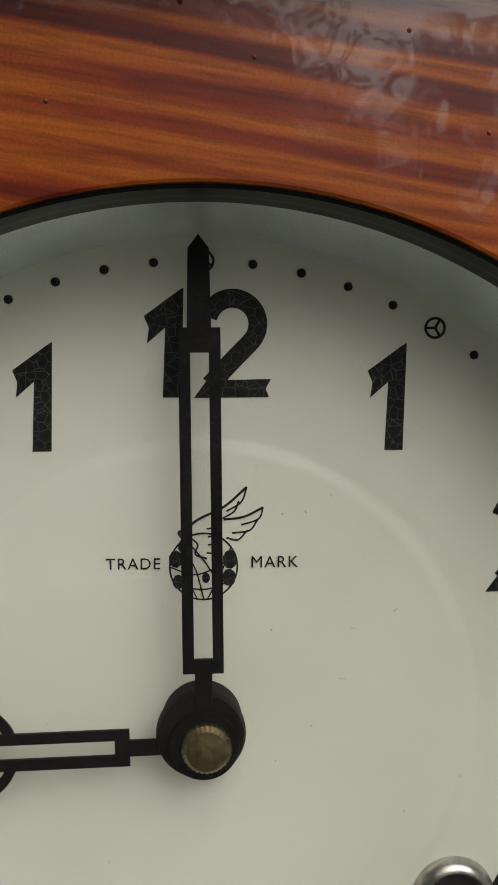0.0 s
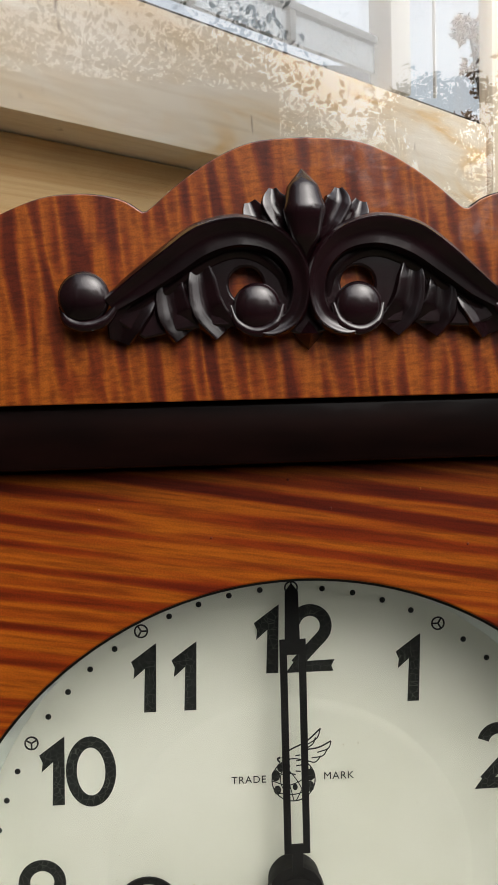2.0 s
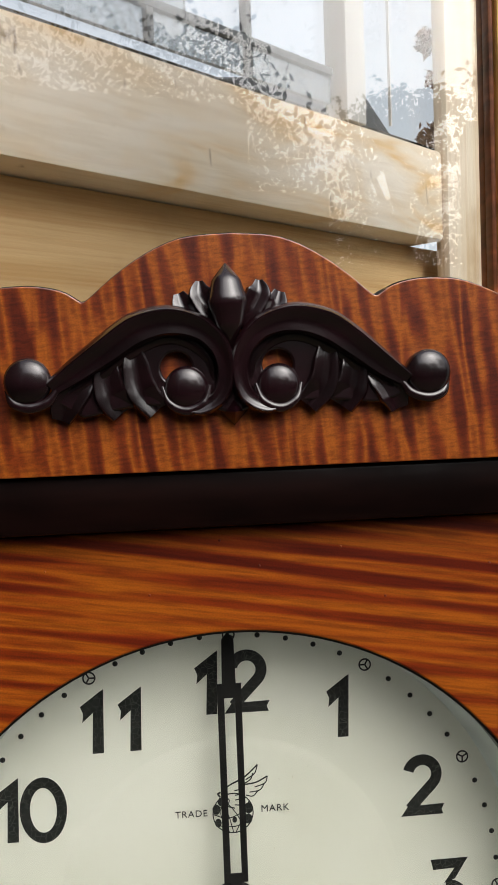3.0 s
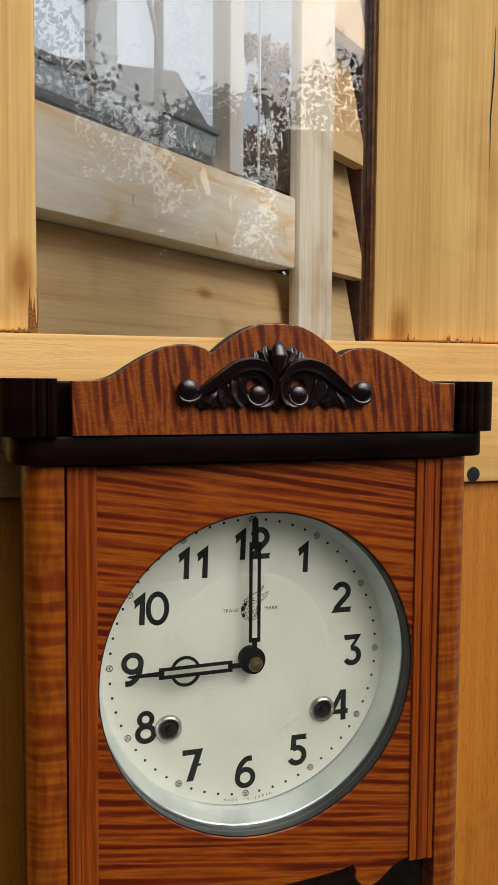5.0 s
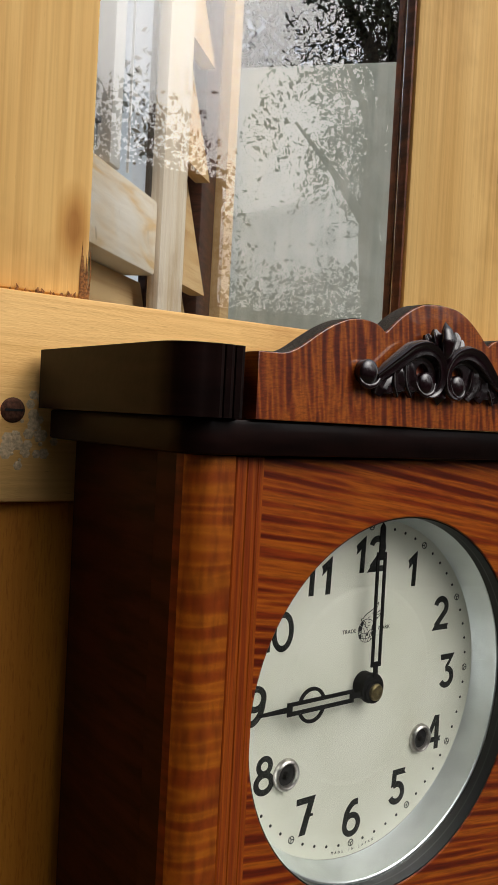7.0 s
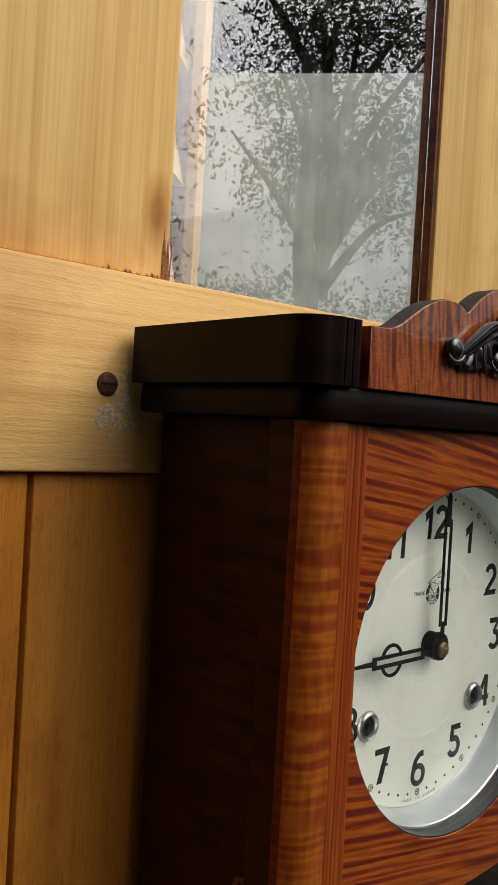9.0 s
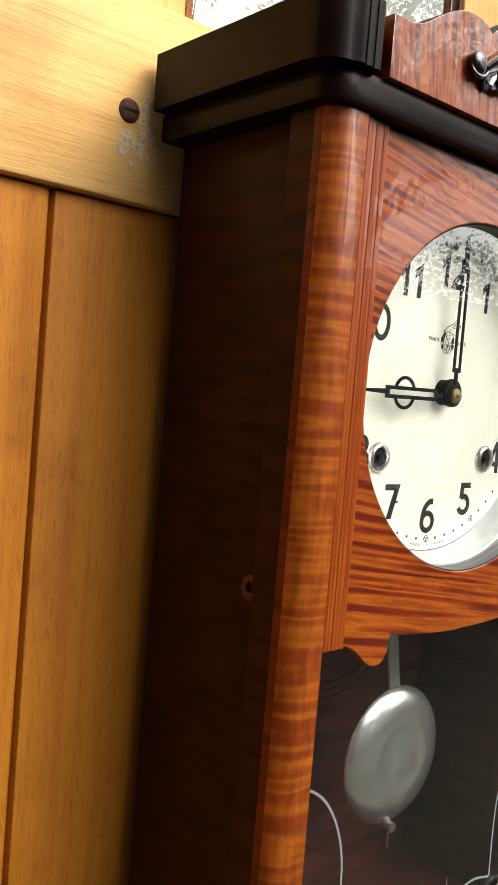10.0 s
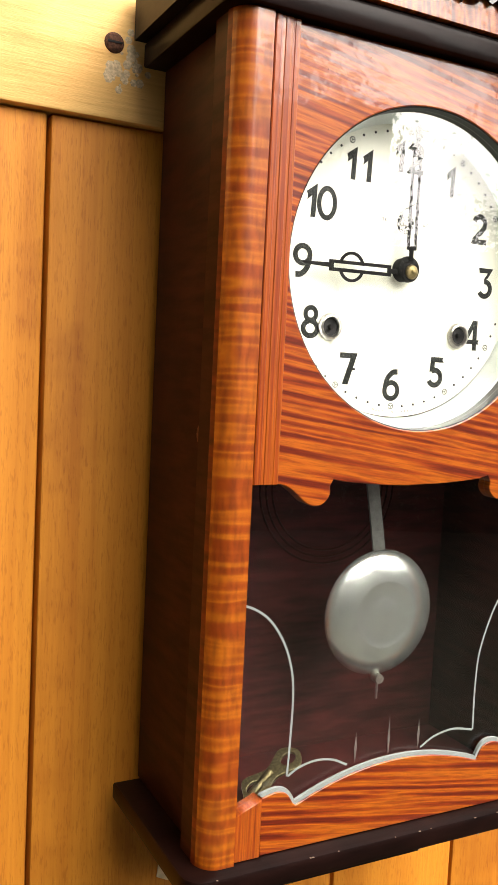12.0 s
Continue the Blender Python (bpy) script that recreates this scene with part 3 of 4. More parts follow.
limb([(436, 512), (434, 470), (432, 425), (431, 385), (431, 352)], [4, 26, 38, 28, 2], [0.003, 0.005, 0.0055, 0.0045, 0.003], 0.55, "petal")
x, z = carve(440, 640)
bm = bmesh.new()
v = [bm.verts.new(q) for q in ((x - 0.0034, OY, z + 0.0006), (x, OY, z + 0.0052), (x + 0.0034, OY, z + 0.0006), (x, OY, z - 0.0030), (x, OY - 0.0050, z + 0.0004))]
for a, b in ((0, 1), (1, 2), (2, 3), (3, 0)):
    bm.faces.new((v[a], v[b], v[4]))
bmesh.ops.recalc_face_normals(bm, faces=bm.faces)
part("drop", bm, carved, crest)

# door: upper panel with the round opening and shaped lower edge
low_l = [(-0.0900, 1.4780), (-0.0855, 1.4770), (-0.0810, 1.4748), (-0.0760, 1.4708), (-0.0715, 1.4672), (-0.0668, 1.4652), (-0.0618, 1.4658), (-0.0580, 1.4688), (-0.0563, 1.4725), (-0.0568, 1.4760), (-0.0546, 1.4798)]
low_r = [(-x + 0.001, z + 0.001) for x, z in low_l[::-1]]
belly = [(x, 1.4795 - 0.0038 * (1 - (x / 0.0552) ** 2) + 0.0004 * (x > 0)) for x in np.linspace(-0.0548, 0.0553, 18)]
panel = [(-0.0935, 1.7150), (-0.0935, 1.4785), *spline(low_l[:-1], 4), low_l[-1], *belly[1:-1], low_r[0], *spline(low_r[1:], 4), (0.0940, 1.4785), (0.0940, 1.7150)]
door = smooth(part("door_panel", plate([panel[::-1], ring_loop(CX, CZ, CR, 120)], FR, 0.0110, 0.0006), veneer_door, clock, "glossy door panel in red-brown tiger-striped veneer"), 30)
for s in (-1, 1):
    prof = [(0.1056, -0.0150), (0.1056, -0.0278), (0.1050, -0.0282), (0.1022, -0.0282), (0.1018, -0.0276), (0.0998, -0.0275), (0.0994, -0.0279), (0.0958, -0.0279), (0.0953, -0.0271), (0.0941, -0.0271), (0.0937, -0.0274), (0.0910, -0.0274), (0.0906, -0.0268), (0.0906, -0.0150)]
    upright("door_strip", [(x + 0.0005 * s, y) for x, y in prof], s, 1.4778, 1.7152, veneer_strip, "reeded vertical strip of red-brown wood")
    for a in (0.1019, 0.0940):
        part("inlay_line", box(s * a - 0.00018 + 0.0005, s * a + 0.00018 + 0.0005, -0.0269, -0.0180, 1.4780, 1.7150), edge_shade_inlay, clock)

# door: lower rail
rl = [(-0.0885, 1.3045), (-0.0800, 1.3062), (-0.0735, 1.3040), (-0.0690, 1.2975)]
rise = [(x, 1.2985 + 0.0135 * (1 - ((x + 0.003) / 0.066) ** 2) + 0.0025 * (x / 0.065)) for x in np.linspace(-0.0675, 0.0615, 24)]
rr = [(0.0625, 1.3015), (0.0670, 1.3090), (0.0735, 1.3115), (0.0820, 1.3095), (0.0885, 1.3050)]
rail_top = spline([(-0.0895, 1.3040), *rl], 4) + rise + spline([*rr, (0.0900, 1.3040)], 4)
part("lower_rail", plate([[(-0.0893, 1.2714), (0.0898, 1.2714), *rail_top[::-1]]], FR, 0.0043, 0.0005), veneer_door, clock, "shaped lower door rail in tiger-striped veneer")
for s in (-1, 1):
    x0, x1 = sorted((s * 0.1057, s * 0.0897))
    part("rail_block", plate([[(x0, 1.2714), (x1, 1.2714), (x1, 1.3040 if s < 0 else 1.3000), (x0, 1.2975)]], -0.0272, 0.0110, 0.0005), veneer_strip, clock, "upright end block of the lower rail")

# glass
for y, z0, z1 in ((-0.0204, 1.4835, 1.714), (-0.0215, 1.274, 1.4830)):
    pane = part("door_glass", box(-0.1058, 0.1058, y, y + 0.0016, z0, z1), glass, clock, "clear door glass")
    pane.visible_shadow = False
GY = -0.0216
for pts, w in (([(-0.1050, 1.4125), (-0.0955, 1.4085), (-0.0865, 1.4015), (-0.0780, 1.3890), (-0.0725, 1.3740), (-0.0705, 1.3580), (-0.0708, 1.3350), (-0.0718, 1.3120)], 0.0013),
               ([(-0.0712, 1.3120), (-0.0640, 1.3160), (-0.0530, 1.3182), (-0.0420, 1.3168), (-0.0320, 1.3122)], 0.0013),
               ([(0.0210, 1.3145), (0.0320, 1.3200), (0.0460, 1.3222), (0.0612, 1.3195)], 0.0013),
               ([(0.0615, 1.3195), (0.0612, 1.3520), (0.0640, 1.3740), (0.0750, 1.4010), (0.0880, 1.4090), (0.1020, 1.4125)], 0.0013)):
    part("etched_line", plate([ribbon(spline(pts, 6), w)], GY - 0.0002, 0.00012), etch_mat, clock, "frosted engraved line in the glass")
band = [(x, z + 0.0010) for x, z in rail_top]
part("etched_band", plate([ribbon(band, 0.0026)], -0.0252, 0.0020), etch_mat, clock, "frosted band along the lower edge of the glass")
for x, z0, z1 in ((-0.0265, 1.3120, 1.3310), (-0.0030, 1.3110, 1.3370), (0.0190, 1.3135, 1.3325)):
    part("etched_stroke", plate([[(x - 0.0009, (z0 + z1) / 2), (x + 0.0001, z0), (x + 0.0009, (z0 + z1) / 2), (x, z1)]], GY - 0.0002, 0.00012),
         plain("etched_faint", (0.11, 0.09, 0.08), 0.6), clock)

# dial
smooth(part("dial_rim", lathe([(CR + 0.0002, -0.0253), (CR - 0.0006, -0.0251), (CR - 0.0007, -0.0148), (CR + 0.0010, -0.0146)], CX, CZ, 120), rim_black, clock, "black inner rim of the dial opening"), 30)
smooth(part("dial_bezel", lathe([(0.0852, 0.0004), (0.0858, -0.0006), (0.0880, -0.0090), (0.0888, -0.0124), (0.0892, -0.0140), (0.0897, -0.0145), (0.0908, -0.0145), (0.0908, 0.0004)], 0.0007, 1.5985, 144), silver, clock, "silvered sloping ring round the dial"), 25)
dial_pts = [(0.0004, -0.0008), (0.0470, -0.0008), (0.0484, -0.0006), (0.0496, -0.0001), (0.0505, 0.0), (0.0862, 0.0), (0.0862, 0.0012), (0.0004, 0.0012)]
dial = smooth(part("dial", lathe(dial_pts, 0.0, 1.6, 144), dial_mat, clock, "cream enamel dial, foxed, with a raised centre"), 60)
DF = -0.00012


def mark_angle(minute):
    a = radians(6 * minute + 1.0)
    return 0.08 * math.sin(a), 1.6 + 0.08 * math.cos(a)


dot_mesh = None
for k in range(60):
    x, z = mark_angle(k)
    if k % 5:
        if dot_mesh is None:
            bm = lathe([(0.00005, DF), (0.00078, DF), (0.00078, 0.0)], 0, 0, 12)
            dot_mesh = bpy.data.meshes.new("minute_dot")
            bm.to_mesh(dot_mesh)
            bm.free()
        ob = part("minute_dot", dot_mesh, print_mat, dial)
        ob.location = (x, 0, z)
    else:
        loops = [ring_loop(x, z, 0.0019, 20), ring_loop(x, z, 0.00145, 20)]
        bm = plate(loops, DF, 0.0001)
        for b in (90, 210, 330):
            a = radians(b - 6 * k)
            plate([ribbon([(x, z), (x + 0.0015 * math.cos(a), z + 0.0015 * math.sin(a))], 0.00045)], DF - 0.00001, 0.0001, into=bm)
        part("hour_mark", bm, print_mat, dial)


def strokes(kind):
    """Outlines of a squat, heavy numeral of unit height, as groups of loops."""
    w = 0.175
    if kind == "1":
        return [[[(0.163, 0), (0.337, 0), (0.368, 1.01), (0.30, 0.965), (0.0, 0.75), (0.045, 0.64), (0.026, 0.50), (0.195, 0.645)]]]
    if kind == "0":
        return [[ring_loop(0.35, 0.5, 0.36, 48, 0.52), ring_loop(0.35, 0.5, 0.205, 48, 0.355)]]
    if kind == "2":
        return [[ribbon(arc(0.365, 0.68, 0.235, 165, -42, 22) + [(0.32, 0.30), (0.15, 0.12)], w)], [[(0.0, 0.0), (0.70, 0.0), (0.67, 0.08), (0.72, 0.17), (0.12, 0.16)]]]
    if kind == "3":
        return [[[(0.04, 0.83), (0.0, 1.0), (0.62, 1.0), (0.40, 0.66), (0.22, 0.60), (0.40, 0.84)]], [ribbon(arc(0.29, 0.31, 0.245, 100, -150, 26), w)]]
    if kind == "4":
        return [[ribbon([(0.44, 0.98), (0.06, 0.30)], w * 0.9)], [[(0.0, 0.21), (0.66, 0.21), (0.62, 0.28), (0.66, 0.36), (0.0, 0.36)]], [[(0.38, 0.0), (0.56, 0.0), (0.56, 1.0), (0.38, 1.0)]]]
    if kind == "5":
        return [[[(0.12, 0.83), (0.10, 1.0), (0.62, 1.0), (0.58, 0.91), (0.64, 0.83)]], [[(0.10, 1.0), (0.27, 1.0), (0.25, 0.55), (0.06, 0.50)]], [ribbon(arc(0.28, 0.32, 0.25, 125, -155, 26), w)]]
    if kind == "6":
        return [[ring_loop(0.34, 0.32, 0.34, 40), ring_loop(0.34, 0.32, 0.175, 40)], [ribbon(spline([(0.56, 0.93), (0.36, 0.90), (0.16, 0.68), (0.085, 0.34)], 6), w)]]
    if kind == "7":
        return [[[(0.0, 0.83), (0.0, 1.0), (0.66, 1.0), (0.60, 0.83)]], [[(0.42, 0.90), (0.64, 0.95), (0.34, 0.0), (0.12, 0.0)]], [[(0.26, 0.44), (0.60, 0.46), (0.58, 0.53), (0.28, 0.52)]]]
    if kind == "8":
        return [[ring_loop(0.33, 0.745, 0.265, 36), ring_loop(0.33, 0.745, 0.115, 36)], [ring_loop(0.33, 0.30, 0.33, 36, 0.31), ring_loop(0.33, 0.30, 0.165, 36, 0.145)]]
    return [[ring_loop(0.34, 0.68, 0.34, 40), ring_loop(0.34, 0.68, 0.175, 40)], [ribbon(spline([(0.12, 0.07), (0.32, 0.10), (0.52, 0.32), (0.595, 0.66)], 6), w)]]


def numeral(digits, h=0.0184):
    bm = bmesh.new()
    k = 0
    for ch, x, z in digits:
        for loops in strokes(ch):
            k += 1
            plate([[(x - 0.0005 + h * u, z + h * v) for u, v in lp] for lp in loops], DF - 0.00001 * k, 0.00012, into=bm)
    return part("numeral", bm, print_mat, dial, "crazed black printed numeral")


numeral([("1", -0.0083, 1.6570), ("2", 0.0000, 1.6569)])
numeral([("1", 0.0300, 1.6475)])
numeral([("2", 0.0514, 1.6219)])
numeral([("3", 0.0600, 1.5895)])
numeral([("4", 0.0515, 1.5565)])
numeral([("5", 0.0255, 1.5325)])
numeral([("6", -0.0075, 1.5235)])
numeral([("7", -0.0385, 1.5318)])
numeral([("8", -0.0655, 1.5570)])
numeral([("9", -0.0730, 1.5905)])
numeral([("1", -0.0662, 1.6240), ("0", -0.0592, 1.6235)])
numeral([("1", -0.0412, 1.6480), ("1", -0.0305, 1.6480)])

# small print and the winged globe
EF = -0.00092
part("lettering", letters("TRADE", 0.0028, -0.0113, 1.6283, EF, 0.6, space=1.12), print_mat, dial)
part("lettering", letters("MARK", 0.0029, 0.0131, 1.6282, EF, 0.6, space=1.12), print_mat, dial)
for i, ch in enumerate("MADE IN JAPAN"):
    if ch != " ":
        a = radians(-9.6 + 1.6 * i)
        part("lettering", letters(ch, 0.0019, 0.0834 * math.sin(a), 1.6 - 0.0834 * math.cos(a), DF, -math.degrees(a)), print_mat, dial)
gx, gz, gr = 0.0008, 1.6277, 0.0060
bm = plate([ring_loop(gx, gz, gr, 40), ring_loop(gx, gz, gr - 0.0003, 40)], EF, 0.0001)
for q, w in (([(-0.0052, 0.0028), (-0.0018, 0.0004), (0.0, -0.0058)], 0.00025), ([(0.0048, 0.0034), (0.0030, -0.0012), (0.0006, -0.0058)], 0.00025), ([(-0.0058, 0.0), (-0.0010, -0.0014), (0.0056, 0.0016)], 0.00025),
             ([(-0.0048, -0.0034), (0.0004, -0.0040), (0.0052, -0.0024)], 0.00025), ([(-0.0030, 0.0048), (0.0008, 0.0), (0.0032, -0.0048)], 0.00025), ([(-0.0020, 0.0055), (-0.0036, 0.0), (-0.0012, -0.0056)], 0.00022)):
    plate([ribbon([(gx + a, gz + b) for a, b in spline(q, 5)], w)], EF - 0.00001, 0.0001, into=bm)
for a, b, r in ((-0.0048, 0.0014, 0.0012), (-0.0044, -0.0026, 0.0010), (0.0046, 0.0012, 0.0013), (0.0044, -0.0020, 0.0012), (0.0004, -0.0020, 0.0007), (-0.0034, 0.0036, 0.0010)):
    plate([ring_loop(gx + a, gz + b, r, 9, r * 1.3)], EF - 0.00002, 0.0001, into=bm)
part("emblem_globe", bm, print_mat, dial)
bm = bmesh.new()
for q, w in (([(-0.0030, 0.0062), (-0.0010, 0.0082), (0.0036, 0.0104), (0.0076, 0.0138)], 0.00042), ([(0.0076, 0.0138), (0.0066, 0.0112), (0.0040, 0.0096)], 0.0003), ([(0.0062, 0.0114), (0.0054, 0.0096), (0.0034, 0.0084)], 0.0003),
             ([(0.0036, 0.0082), (0.0070, 0.0086), (0.0104, 0.0102)], 0.0004), ([(0.0104, 0.0102), (0.0096, 0.0082), (0.0066, 0.0072)], 0.0003), ([(0.0094, 0.0080), (0.0080, 0.0062), (0.0050, 0.0058)], 0.0003),
             ([(0.0076, 0.0062), (0.0060, 0.0046), (0.0040, 0.0050)], 0.0003), ([(-0.0034, 0.0064), (-0.0042, 0.0060), (-0.0036, 0.0050)], 0.0005), ([(-0.0030, 0.0056), (-0.0010, 0.0040), (-0.0014, 0.0022), (0.0006, 0.0014)], 0.0003),
             ([(0.0006, 0.0066), (0.0020, 0.0068)], 0.0003), ([(0.0008, 0.0052), (0.0022, 0.0054)], 0.0003), ([(0.0008, 0.0038), (0.0022, 0.0040)], 0.0003), ([(0.0006, 0.0024), (0.0020, 0.0022)], 0.0003)):
    plate([ribbon([(gx + a, gz + b) for a, b in spline(q, 5)], w)], EF - 0.00001, 0.0001, into=bm)
part("emblem_wing", bm, print_mat, dial)

# winding holes with their grommets
for x, z in ((-0.0470, 1.5642), (0.0458, 1.5648)):
    g = smooth(part("winding_grommet", lathe([(0.0050, 0.0010), (0.0052, -0.0016), (0.0060, -0.0026), (0.0068, -0.0024), (0.0076, -0.0012), (0.0078, 0.0)], x, z, 36), nickel, dial, "worn nickel grommet of a winding hole"), 60)
    part("winding_hole", lathe([(0.0001, -0.0004), (0.0053, -0.0004), (0.0053, 0.0006)], x, z, 30), hole_black, g)
    smooth(part("winding_arbor", lathe([(0.0001, -0.0022), (0.0014, -0.0020), (0.0017, -0.0004)], x, z, 12), hand_mat, g))

# movement: centre, two black pointers, knurled brass nut
bm = plate([[(-0.0011, 1.6060), (-0.0011, 1.6115), (-0.0031, 1.6115), (-0.0031, 1.6685), (-0.0017, 1.6685), (-0.0014, 1.6810), (0.0003, 1.6832), (0.0020, 1.6810), (0.0022, 1.6685), (0.0037, 1.6685), (0.0037, 1.6115), (0.0018, 1.6115), (0.0018, 1.6060)],
            [(-0.0012, 1.6140), (0.0019, 1.6140), (0.0018, 1.6645), (-0.0012, 1.6645)]], -0.0102, 0.0007, 0.0001)
lathe([(0.0001, -0.0104), (0.0058, -0.0102), (0.0060, -0.0096), (0.0001, -0.0094)], 0.0003, 1.5990, 36, bm)
bmesh.ops.translate(bm, vec=(0.0002, 0.0012, 0), verts=bm.verts)
minute_pointer = smooth(part("minute_pointer", bm, hand_mat, clock, "black skeleton minute pointer at twelve"), 30)
tilt = lambda pts: [(x * math.cos(0.012) - (z - 1.5985) * 0.012, 1.5985 + (z - 1.5985) + x * 0.012) for x, z in pts]
bm = plate([tilt([(-0.0050, 1.5971), (-0.0120, 1.5971), (-0.0120, 1.5954), (-0.0540, 1.5954), (-0.0540, 1.5974), (-0.0700, 1.5980), (-0.0716, 1.5987), (-0.0700, 1.5995), (-0.0540, 1.6000), (-0.0540, 1.6018), (-0.0120, 1.6018), (-0.0120, 1.5999), (-0.0050, 1.5999)]),
            tilt([(-0.0145, 1.5974), (-0.0145, 1.5999), (-0.0510, 1.5999), (-0.0510, 1.5974)])], -0.0074, 0.0007, 0.0001)
for a0, a1 in ((18, 162), (198, 342)):
    plate([tilt(ribbon(arc(-0.0390, 1.5986, 0.0077, a0, a1, 20), 0.0017))], -0.00735, 0.0007, into=bm)
lathe([(0.0001, -0.0086), (0.0072, -0.0084), (0.0076, -0.0074), (0.0076, -0.0064), (0.0001, -0.0062)], 0.0, 1.6005, 40, bm)
smooth(part("hour_pointer", bm, hand_mat, clock, "black skeleton hour pointer at nine"), 30)
smooth(part("centre_boss", lathe([(0.0001, -0.0060), (0.0068, -0.0058), (0.0070, -0.0010), (0.0070, 0.0)], 0.0002, 1.6005, 36), hand_mat, clock), 30)
bm = lathe([(0.0001, -0.0150), (0.0009, -0.0148), (0.0012, -0.0142), (0.0013, -0.0138), (0.0018, -0.0137), (0.0034, -0.0134), (0.0041, -0.0126), (0.0043, -0.0112), (0.0043, -0.0104), (0.0001, -0.0104)], 0.0005, 1.5985, 60)
bmesh.ops.translate(bm, vec=(0.0004, 0.0026, 0.0004), verts=bm.verts)
for v in bm.verts:
    q = Vector((v.co.x - 0.0009, 0, v.co.z - 1.5989))
    if q.length > 0.0040:
        i = round(math.atan2(q.z, q.x) / (2 * math.pi) * 60)
        v.co += q.normalized() * (0.00012 if i % 2 else -0.00012)
smooth(part("brass_nut", bm, brass, clock, "knurled tarnished brass centre nut"), 30)

# pendulum
PX, PZ, PY = 0.0168, 1.3862, 0.0200
pend = part("pendulum_rod", plate([[(PX - 0.0045, PZ + 0.03), (PX + 0.0045, PZ + 0.03), (0.0055, 1.500), (-0.0035, 1.500)]], PY + 0.004, 0.0015), plain("rod_grey", (0.10, 0.105, 0.095), 0.5), clock, "dull grey pendulum rod")
prof = [(0.0003, PY - 0.0050), (0.010, PY - 0.0048), (0.0185, PY - 0.0036), (0.0205, PY - 0.0042), (0.0225, PY - 0.0042), (0.030, PY - 0.0026), (0.0365, PY - 0.0006), (0.0402, PY + 0.0022), (0.0410, PY + 0.0036), (0.0396, PY + 0.0046), (0.0003, PY + 0.0060)]
smooth(part("pendulum_bob", lathe(prof, PX, PZ, 72), bob_mat, clock, "dull silvery domed pendulum bob"), 50)
bm = sweep([(PX, PY + 0.001, PZ - 0.039), (PX, PY + 0.001, PZ - 0.056)], [0.0008, 0.0007], 1, 10)
lathe([(0.0001, PY - 0.0022), (0.0030, PY - 0.0020), (0.0032, PY + 0.0038), (0.0001, PY + 0.004)], PX, PZ - 0.0425, 18, bm)
smooth(part("rating_nut", bm, nickel, clock))

# gong coil behind the pendulum, faint in the dark
bm = bmesh.new()
for r in (0.043, 0.0475, 0.052):
    sweep([(-0.002 + r * math.cos(a), 0.062, 1.463 + r * math.sin(a)) for a in np.linspace(0, 2 * math.pi, 40)], [0.0007] * 40, 1, 6, bm)
smooth(part("gong", bm, side_stain, clock, "dark coiled gong wire"))

# side catch
catch = part("side_catch", plate([ring_loop(0, 0, 0.0060, 20), ring_loop(0, 0, 0.0028, 16)], -0.0008, 0.0016, 0.0003), rust, clock, "small rusty hook catch")
catch.data.transform(Matrix.Translation((-0.1206, 0.0060, 1.5010)) @ Matrix.Rotation(radians(90), 4, "Z"))
smooth(part("catch_hook", sweep([(-0.1212, 0.003, 1.499), (-0.1222, -0.006, 1.4985), (-0.1225, -0.014, 1.4965)], [0.0016, 0.0015, 0.0012], 1, 8), rust, clock))

# worn upper edge of the door, bumps in the varnish, chips on the base moulding
pale_wood = plain("bare_wood", (0.20, 0.14, 0.10), 0.7, 0.0, 0.3, 900)
bm = bmesh.new()
for x, z in ((-0.0016, 1.7117), (0.0085, 1.7046), (0.0415, 1.6948), (-0.046, 1.706), (0.030, 1.7085), (-0.072, 1.695), (0.070, 1.7020), (-0.020, 1.6985)):
    lathe([(0.00002, -0.02620), (0.00016, -0.02617), (0.00028, -0.02608), (0.00036, -0.02598)], x, z, 12, bm)
tagged(smooth(part("varnish_bumps", bm, veneer_door, clock, "small bumps in the varnish")), kind="stuff")
bm = bmesh.new()
for i in range(16):
    x, w = rng.uniform(-0.128, 0.125), rng.uniform(0.0004, 0.0022)
    top = rng.random() < 0.7
    z = 1.2706 if top else 1.2596
    add_box(bm, x, x + w, -0.03735, -0.0366, z - 0.00012, z + rng.uniform(0.0000, 0.00012))
for i in range(12):
    x, w = rng.uniform(-0.115, 0.118), rng.uniform(0.0006, 0.0025)
    add_box(bm, x, x + w, -0.03325, -0.0328, 1.7169, 1.7172)
tagged(part("edge_chips", bm, pale_wood, clock, "pale chips along the black mouldings"), kind="stuff")

# winding key lying in the case
old_brass = plain("old_brass", (0.13, 0.11, 0.055), 0.45, 1.0, 0.25, 700)
key = tagged(base_point("winding_key", -0.070, 0.030, 1.276), "old brass double-ended winding key on the case floor", "key")
bow = plate([[(x, z) for x, z in spline([(-0.024, 0.000), (-0.016, 0.0088), (0.0, 0.0045), (0.016, 0.0088), (0.024, 0.0), (0.016, -0.0088), (0.0, -0.0045), (-0.016, -0.0088), (-0.024, 0.0)], 6)[:-1]],
             ring_loop(-0.0148, 0, 0.0056, 20, 0.0036), ring_loop(0.0148, 0, 0.0056, 20, 0.0036)], -0.0012, 0.0024, 0.0005)
bmesh.ops.transform(bow, matrix=pose(-0.056, 0.024, 1.2905, -72, -22, 14), verts=bow.verts)
smooth(part("bow", bow, old_brass, key), 40)
smooth(part("shank", sweep([(-0.056, 0.025, 1.2915), (-0.072, 0.021, 1.2800)], [0.0032, 0.0030], 1, 14), old_brass, key), 40)

